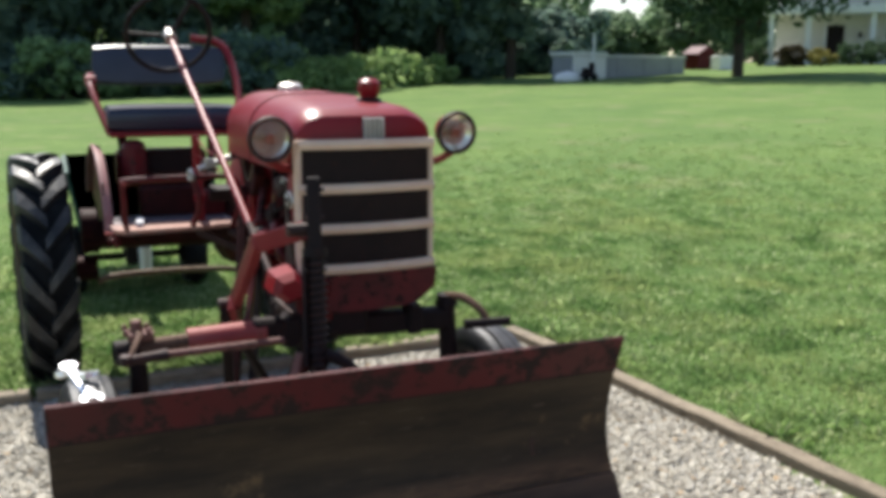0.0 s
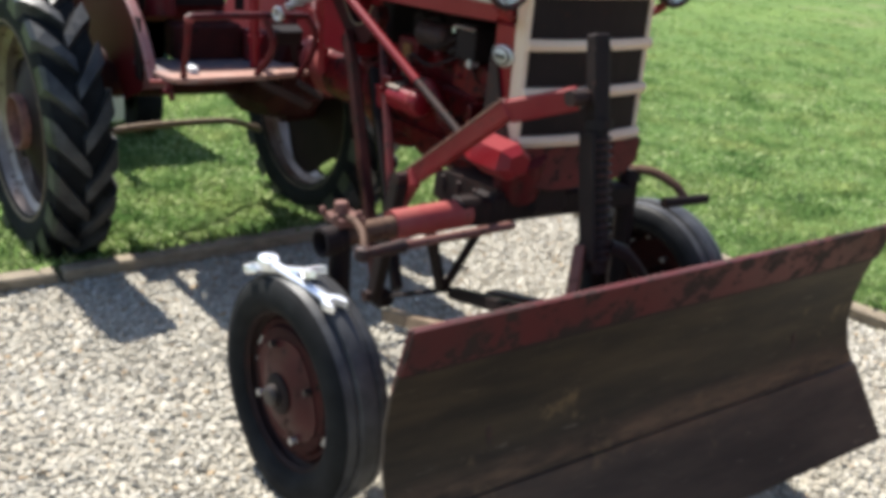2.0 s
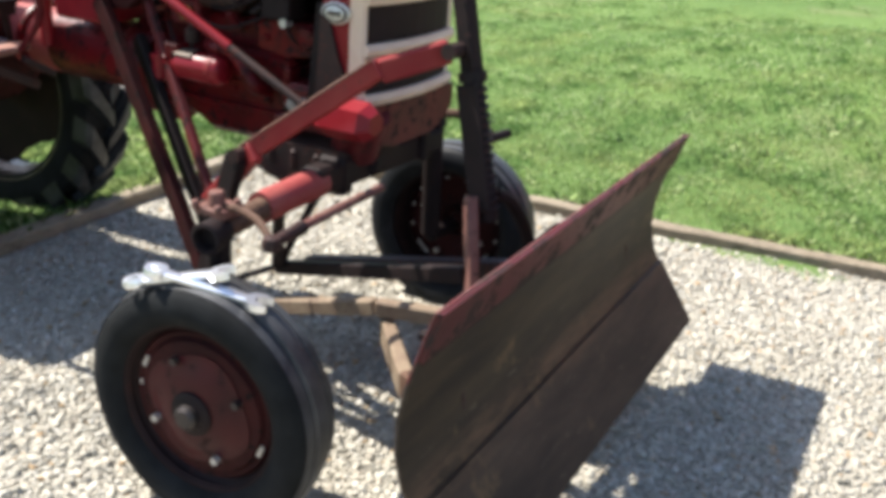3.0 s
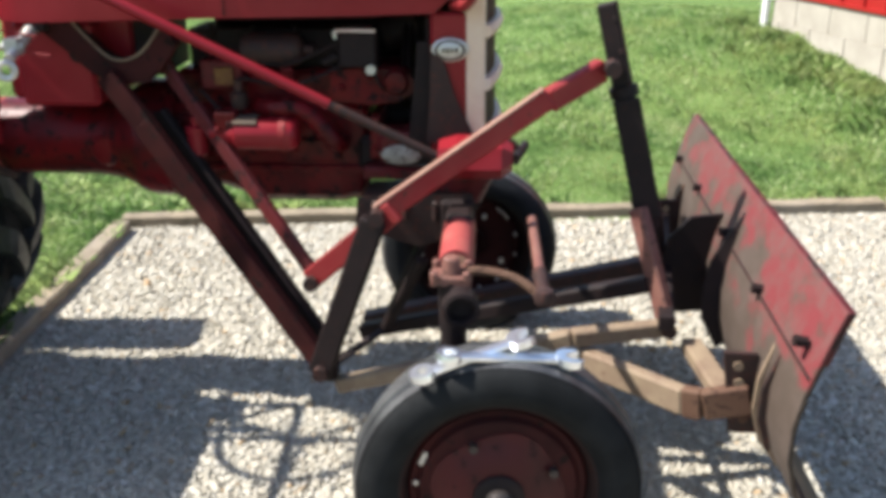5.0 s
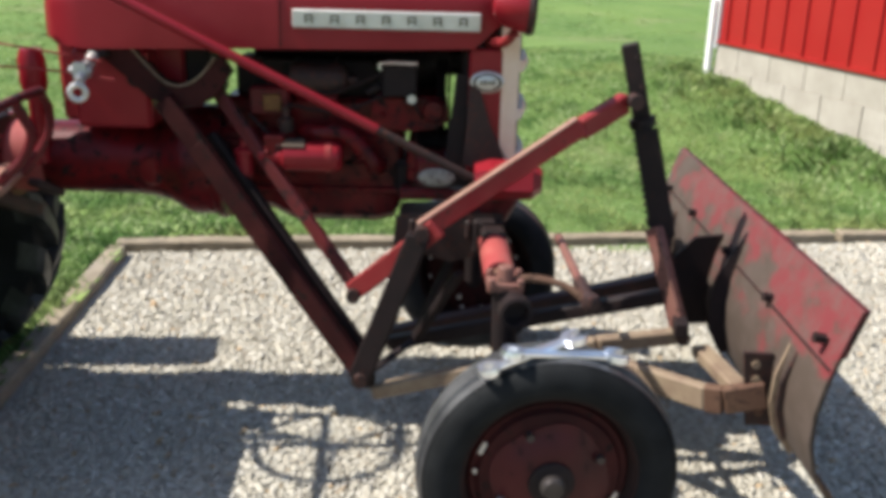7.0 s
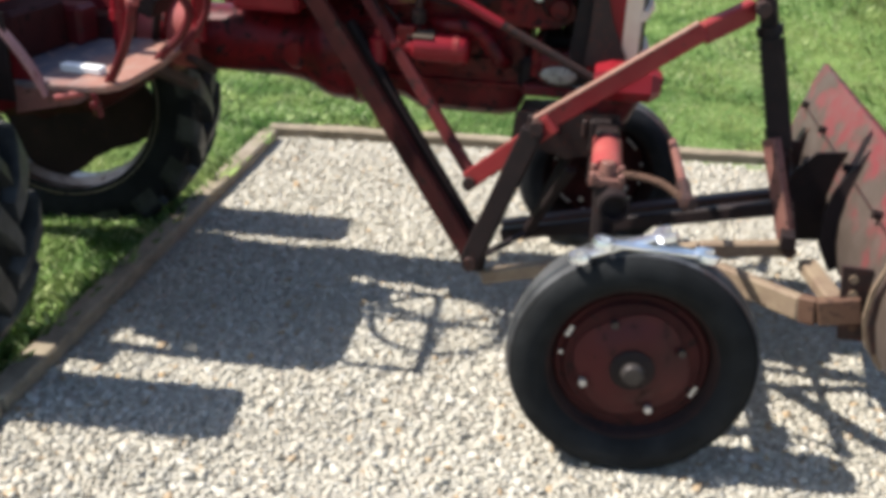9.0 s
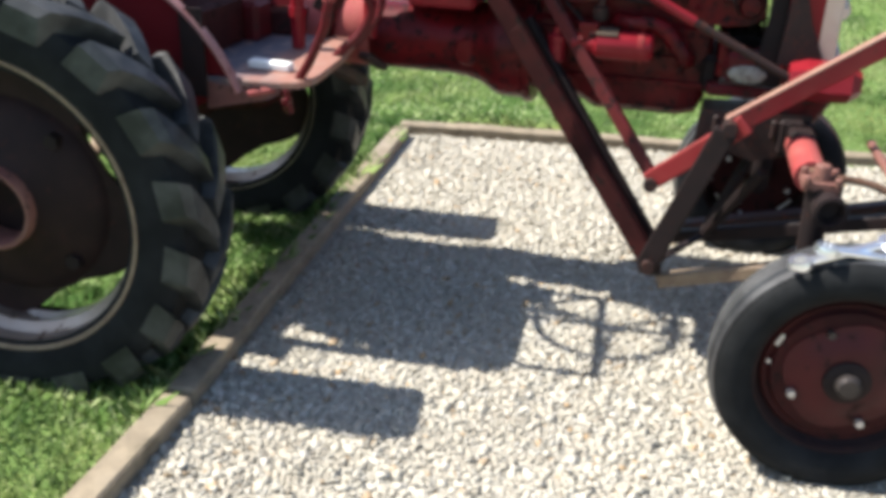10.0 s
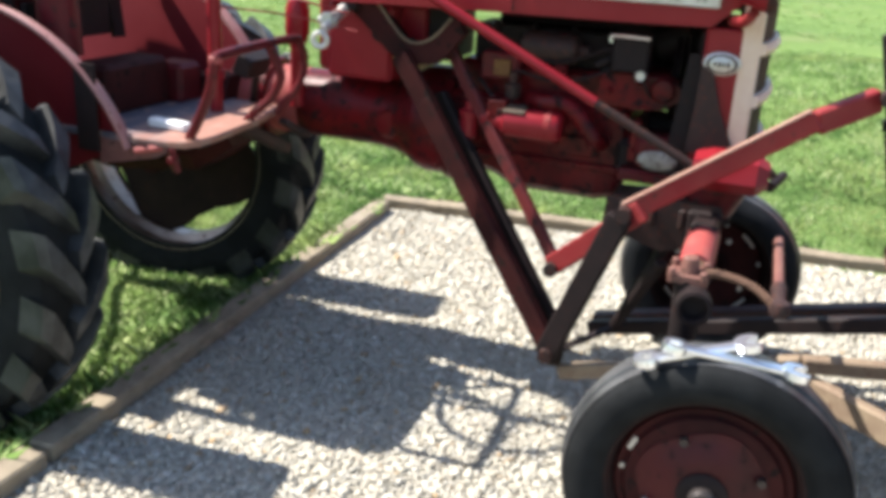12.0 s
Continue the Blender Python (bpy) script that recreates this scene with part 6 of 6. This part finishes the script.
for v in b.verts:
    v.co += Vector((0.06, 0.05, 0.05)) * noise.noise(v.co * 3)
tagged(part("stone", b, M_WHITE), "pale rounded stone lying by the trailer", "stone")
b = bm_new()
p = far(31.5, 46.2)
box(b, p + Vector((0, 0, 1.1)), (0.10, 0.10, 2.2))
tagged(part("fence_post", b, M_WHITE), "pale post standing beside the trailer", "post")
p = far(37.6, 60)
hut = thing("red_hut", p, "small dark red hut beside the trees", "hut")
part("wall", box(bm_new(), p + Vector((0, 0, 0.45)), (1.1, 1.3, 1.1)), M_RED_DARK, hut)
b = bm_new()
sheet_loft(b, [[p + Vector((x, y, z)) for x, z in ((-0.68, 0.95), (0, 1.40), (0.68, 0.95))] for y in (-0.8, 0.8)])
part("roof", b, M_RED_DARK, hut)
p = far(39.0, 57)
b = bm_new()
box(b, p + Vector((0, 0, 0.4)), (1.2, 0.8, 0.8))
tagged(part("white_crate", b, M_WHITE, None, "", False, 0.03), "white box standing on the far lawn", "box")

# ---- house ----
hp = far(45.2, 66)
house = thing("house", hp, "white clapboard house with columned porch far across the lawn", "house")
hd = Vector((hp.x, hp.y, 0)).normalized()
hs = Vector((hd.y, -hd.x, 0))
HM = Matrix((hs, hd, Vector((0, 0, 1)))).transposed()
def hb(x0, x1, y0, y1, z0, z1):
    return box(bm_new(), hp + HM @ Vector(((x0 + x1) / 2, (y0 + y1) / 2, (z0 + z1) / 2)), (x1 - x0, y1 - y0, z1 - z0), HM)
M_HOUSE = weathered("pale_house_siding", (0.60, 0.575, 0.51), (0.66, 0.63, 0.57), (0.5, 0.48, 0.42), 0.7, 0.75, 2)
wall = part("wall", hb(-4.0, 9, 0, 8, -1, 6), M_HOUSE, house, "cream clapboard wall")
for k in range(26):
    part("clapboard", hb(-4.0, 9, -0.03, 0.0, 0.1 + k * 0.2, 0.28 + k * 0.2), M_HOUSE, wall)
part("porch_floor", hb(-4.4, 9, -2.2, 0, -1, 0.15), M_WHITE, house)
part("porch_roof", hb(-4.6, 9, -2.5, 0, 3.0, 3.5), M_WHITE, house, "white porch roof")
for x in (-4.1, -1.9, 1.8, 5.4):
    part("column", hb(x - 0.16, x + 0.16, -2.2, -1.88, 0.15, 3.0), M_WHITE, house, "white porch column")
door = part("door", hb(-0.9, 0.15, -0.05, 0.0, 0.15, 2.35), M_BLACK, house, "dark front door")
part("door_frame", hb(-1.05, -0.9, -0.07, 0.0, 0.15, 2.5), M_WHITE, house)
win = part("window", hb(2.6, 3.8, -0.06, 0.0, 1.0, 2.4), M_BLACK, house)
part("window_frame", hb(2.5, 2.6, -0.08, 0.0, 0.9, 2.5), M_WHITE, win)
part("wall_lamp", hb(1.0, 1.2, -0.2, 0.0, 1.6, 1.9), M_BLACK, house)
part("roof", hb(-4.6, 9.5, -0.6, 8.6, 6, 6.3), M_ROOF, house)
for i, (bb, dd, r, h, mt) in enumerate(((42.25, 60, 0.62, 1.35, M_LEAF_BROWN), (42.9, 60, 0.62, 1.3, M_LEAF_BROWN), (40.9, 64, 0.7, 1.9, M_SHRUB), (44.3, 60, 0.75, 1.0, M_LEAF_GOLD), (45.7, 61, 0.9, 1.25, M_SHRUB), (46.8, 61, 0.9, 1.3, M_SHRUB),
                                      (47.9, 61, 0.9, 1.5, M_SHRUB), (49.0, 61, 1.0, 1.5, M_SHRUB))):
    bush(far(bb, dd), r, h, 300 + i, mt, "rounded bronze shrub by the porch" if mt is M_LEAF_BROWN else "rounded shrub before the porch", 900, 0.10, "shrubs by the house")

# dark green cart behind the tractor
cart = thing("garden_cart", (-0.02, 3.7, 0), "dark green utility cart with white jack standing on the lawn", "cart")
b = bm_new()
sheet_loft(b, [[Vector((0.05 + s * w, y, z)) for s, y, z in ((-1, 3.40, z), (1, 3.40, z), (1, 4.55, z), (-1, 4.55, z))] for w, z in ((0.37, 0.40), (0.425, 0.73), (0.435, 0.745), (0.41, 0.745), (0.35, 0.42))])
part("tub", b, M_GREEN, cart, "dark green tub", False)
for x in (-0.36, 0.34):
    b = bm_new()
    lathe(b, [(0.07, -0.06), (0.17, -0.07), (0.20, -0.04), (0.205, 0), (0.20, 0.04), (0.17, 0.07), (0.07, 0.06), (0.0, 0.03)], (x, 3.62, 0.20), (1, 0, 0), 24)
    part("wheel", b, M_RUBBER, cart, "", True)
b = bm_new()
rod(b, (-0.36, 3.62, 0.2), (0.34, 3.62, 0.2), 0.022)
box(b, (-0.02, 3.62, 0.31), (0.10, 0.6, 0.22))
part("axle", b, M_BLACK, cart)
b = bm_new()
bar(b, (-0.02, 3.60, 0.36), (0.0, 2.90, 0.36), 0.05, 0.05)
part("tongue", b, M_BLACK, cart)
b = bm_new()
lathe(b, [(0.0, 0.0), (0.026, 0.0), (0.032, 0.012), (0.032, 0.14), (0.038, 0.145), (0.038, 0.165), (0.0, 0.17)], (-0.003, 2.865, 0.255), (0, 0, 1), 20)
part("jack", b, M_WHITE, cart, "white tongue jack", False)


# ---- gravel stones and grass blades ----
CHIP = np.array([(x, y, z) for z in (-0.62, 0.62) for x, y in ((-0.8, -0.7), (0.75, -0.8), (0.8, 0.72), (-0.72, 0.8))])
CHIP_F = np.array([(3, 2, 1, 0), (4, 5, 6, 7), (0, 1, 5, 4), (1, 2, 6, 5), (2, 3, 7, 6), (3, 0, 4, 7)])


def scatter_stones(name, x0, x1, y0, y1, spacing, size, seed, label, hole=None):
    g = np.random.default_rng(seed)
    xs = np.arange(x0, x1, spacing)
    ys = np.arange(y0, y1, spacing)
    gx, gy = np.meshgrid(xs, ys)
    p = np.stack([gx.ravel(), gy.ravel()], 1) + g.uniform(-0.5, 0.5, (gx.size, 2)) * spacing
    keep = (p[:, 1] < 1.645 + 0.03 * p[:, 0]) & (p[:, 0] < 1.635 + (1.73 - p[:, 1]) * 0.112)
    if hole:
        keep &= ~((p[:, 0] > hole[0]) & (p[:, 0] < hole[1]) & (p[:, 1] > hole[2]))
    p = p[keep]
    n = len(p)
    s = size * np.minimum(g.lognormal(0, 0.33, (n, 1)), 1.7) * g.uniform(0.65, 1.3, (n, 3)) * np.array([1, 1, 0.65])
    ang = g.uniform(0, 6.283, n)
    ca, sa = np.cos(ang), np.sin(ang)
    V = CHIP[None] * s[:, None, :] * g.uniform(0.55, 1.25, (n, 8, 1)) + g.normal(0, 0.16, (n, 8, 3)) * s[:, None, :]
    tilt = g.normal(0, 0.32, (n, 2))
    X = V[..., 0] * ca[:, None] - V[..., 1] * sa[:, None]
    Y = V[..., 0] * sa[:, None] + V[..., 1] * ca[:, None]
    Z = V[..., 2] + tilt[:, :1] * V[..., 0] + tilt[:, 1:] * V[..., 1]
    z0 = 0.0075 + np.abs(g.normal(0, 0.0025, n)) + 0.002 * np.sin(p[:, 0] * 7) * np.sin(p[:, 1] * 6)
    W = np.stack([X + p[:, :1], Y + p[:, 1:], Z + z0[:, None]], -1).reshape(-1, 3)
    Fc = (CHIP_F[None] + 8 * np.arange(n)[:, None, None]).reshape(-1, 4)
    return fast_mesh(name, W, Fc, M_STONE, label, "gravel")


def fast_mesh(name, W, Fc, mat, label, category):
    me = bpy.data.meshes.new(name)
    k = Fc.shape[1]
    me.vertices.add(len(W))
    me.vertices.foreach_set("co", W.astype(np.float32).ravel())
    me.loops.add(Fc.size)
    me.loops.foreach_set("vertex_index", Fc.astype(np.int32).ravel())
    me.polygons.add(len(Fc))
    me.polygons.foreach_set("loop_start", np.arange(0, Fc.size, k, dtype=np.int32))
    me.update(calc_edges=True)
    me.materials.append(mat)
    return tagged(new(name, me), label, category, "", "stuff")


scatter_stones("gravel", -1.9, 2.0, -1.35, 1.7, 0.0105, 0.0069, 3, "pale angular crushed stone gravel")
scatter_stones("outer_gravel", -2.6, 2.3, -2.6, -1.35, 0.0165, 0.0115, 4, "pale angular crushed stone gravel")
scatter_stones("edge_gravel", -3.55, -2.6, -4.5, 1.6, 0.030, 0.019, 5, "pale angular crushed stone gravel")
scatter_stones("edge_gravel", -2.6, 2.4, -4.5, -2.6, 0.030, 0.019, 6, "pale angular crushed stone gravel")
scatter_stones("edge_gravel", -2.6, -1.9, -1.35, 1.6, 0.0175, 0.0120, 8, "pale angular crushed stone gravel")


def grass(name, x0, x1, y0, y1, count, seed, label, height=0.030, strip=False, tuft=False, wide=0.0034):
    g = np.random.default_rng(seed)
    p = np.stack([x0 + g.exponential(x1, count) if x1 > 0 else g.uniform(x0, -x1, count),
                  y0 + g.exponential(y1, count) if y1 > 0 else g.uniform(y0, -y1 - 1.0, count) + g.exponential(1.5, count) * (g.uniform(0, 1, count) < 0.5)], 1)
    if strip:
        u, w = g.uniform(-0.2, S_LEN + 0.3, count), g.exponential(0.16, count)
        p = np.stack([S_A.x + SD.x * u + SN.x * w, S_A.y + SD.y * u + SN.y * w], 1)
    elif tuft:
        p = np.repeat(p[::12], 12, 0)[:count] + g.normal(0, 0.035, (len(p[::12]) * 12, 2))[:count] + np.repeat(g.normal(0, 1.3, (len(p[::12]), 2)), 12, 0)[:count]
    else:
        p += g.normal(0, 0.4, p.shape)
    e1 = p[:, 1] - (1.722 + 0.028 * p[:, 0])
    e2 = (p[:, 0] - (1.738 + (1.73 - p[:, 1]) * 0.112))
    edge = np.maximum(e1, e2)
    bare = ((p[:, 0] + 1.25) / 0.42) ** 2 + ((p[:, 1] - 4.12) / 0.26) ** 2 + g.uniform(-0.5, 0.5, len(p)) < 1
    ok = (edge > 0) & ~bare
    p, edge = p[ok], edge[ok]
    n = len(p)
    cl = np.array([noise.noise(Vector((a * 3.0, b_ * 3.0, 0))) for a, b_ in p])
    h = (height * (0.8 + 0.5 * cl) + 0.045 * np.exp(-edge / 0.035) * (cl > -0.15))[:, None] * g.uniform(0.5, 1.5, (n, 1))
    z = np.array([ground_z(a, b_) for a, b_ in p])
    ang = g.uniform(0, 6.283, n)
    d = np.stack([np.cos(ang), np.sin(ang), np.zeros(n)], 1)
    s = np.stack([-np.sin(ang), np.cos(ang), np.zeros(n)], 1) * (wide * g.uniform(0.6, 1.4, (n, 1)))
    b0 = np.stack([p[:, 0], p[:, 1], z - 0.004], 1)
    lean = g.uniform(0.2, 1.1, (n, 1))
    mid = b0 + d * h * lean * 0.35 + np.array([0, 0, 1]) * h * 0.65
    tip = b0 + d * h * lean + np.array([0, 0, 1]) * h
    W = np.stack([b0 - s, b0 + s, mid + s * 0.8, tip, mid - s * 0.8], 1).reshape(-1, 3)
    Fc = np.arange(5 * n).reshape(n, 5)
    return fast_mesh(name, W, Fc, M_BLADE, label, "grass")


grass("grass_by_rear_wheels", -2.6, -2.4, 1.6, 1.3, 130000, 11, "short green lawn grass round the rear wheels", 0.031, wide=0.0046)
grass("grass_beside_pad", 1.6, 2.6, -2.6, -6.0, 250000, 12, "short green lawn grass beside the pad", 0.019)
grass("lawn_tuft", 1.8, 4.0, -2.0, -9.0, 90000, 15, "pale longer tufts scattered over the lawn", 0.029, False, True, 0.0056)
grass("grass_at_shed", 2.2, -5.8, -2.7, 0.7, 9000, 13, "longer grass along the shed foundation", 0.06, True)
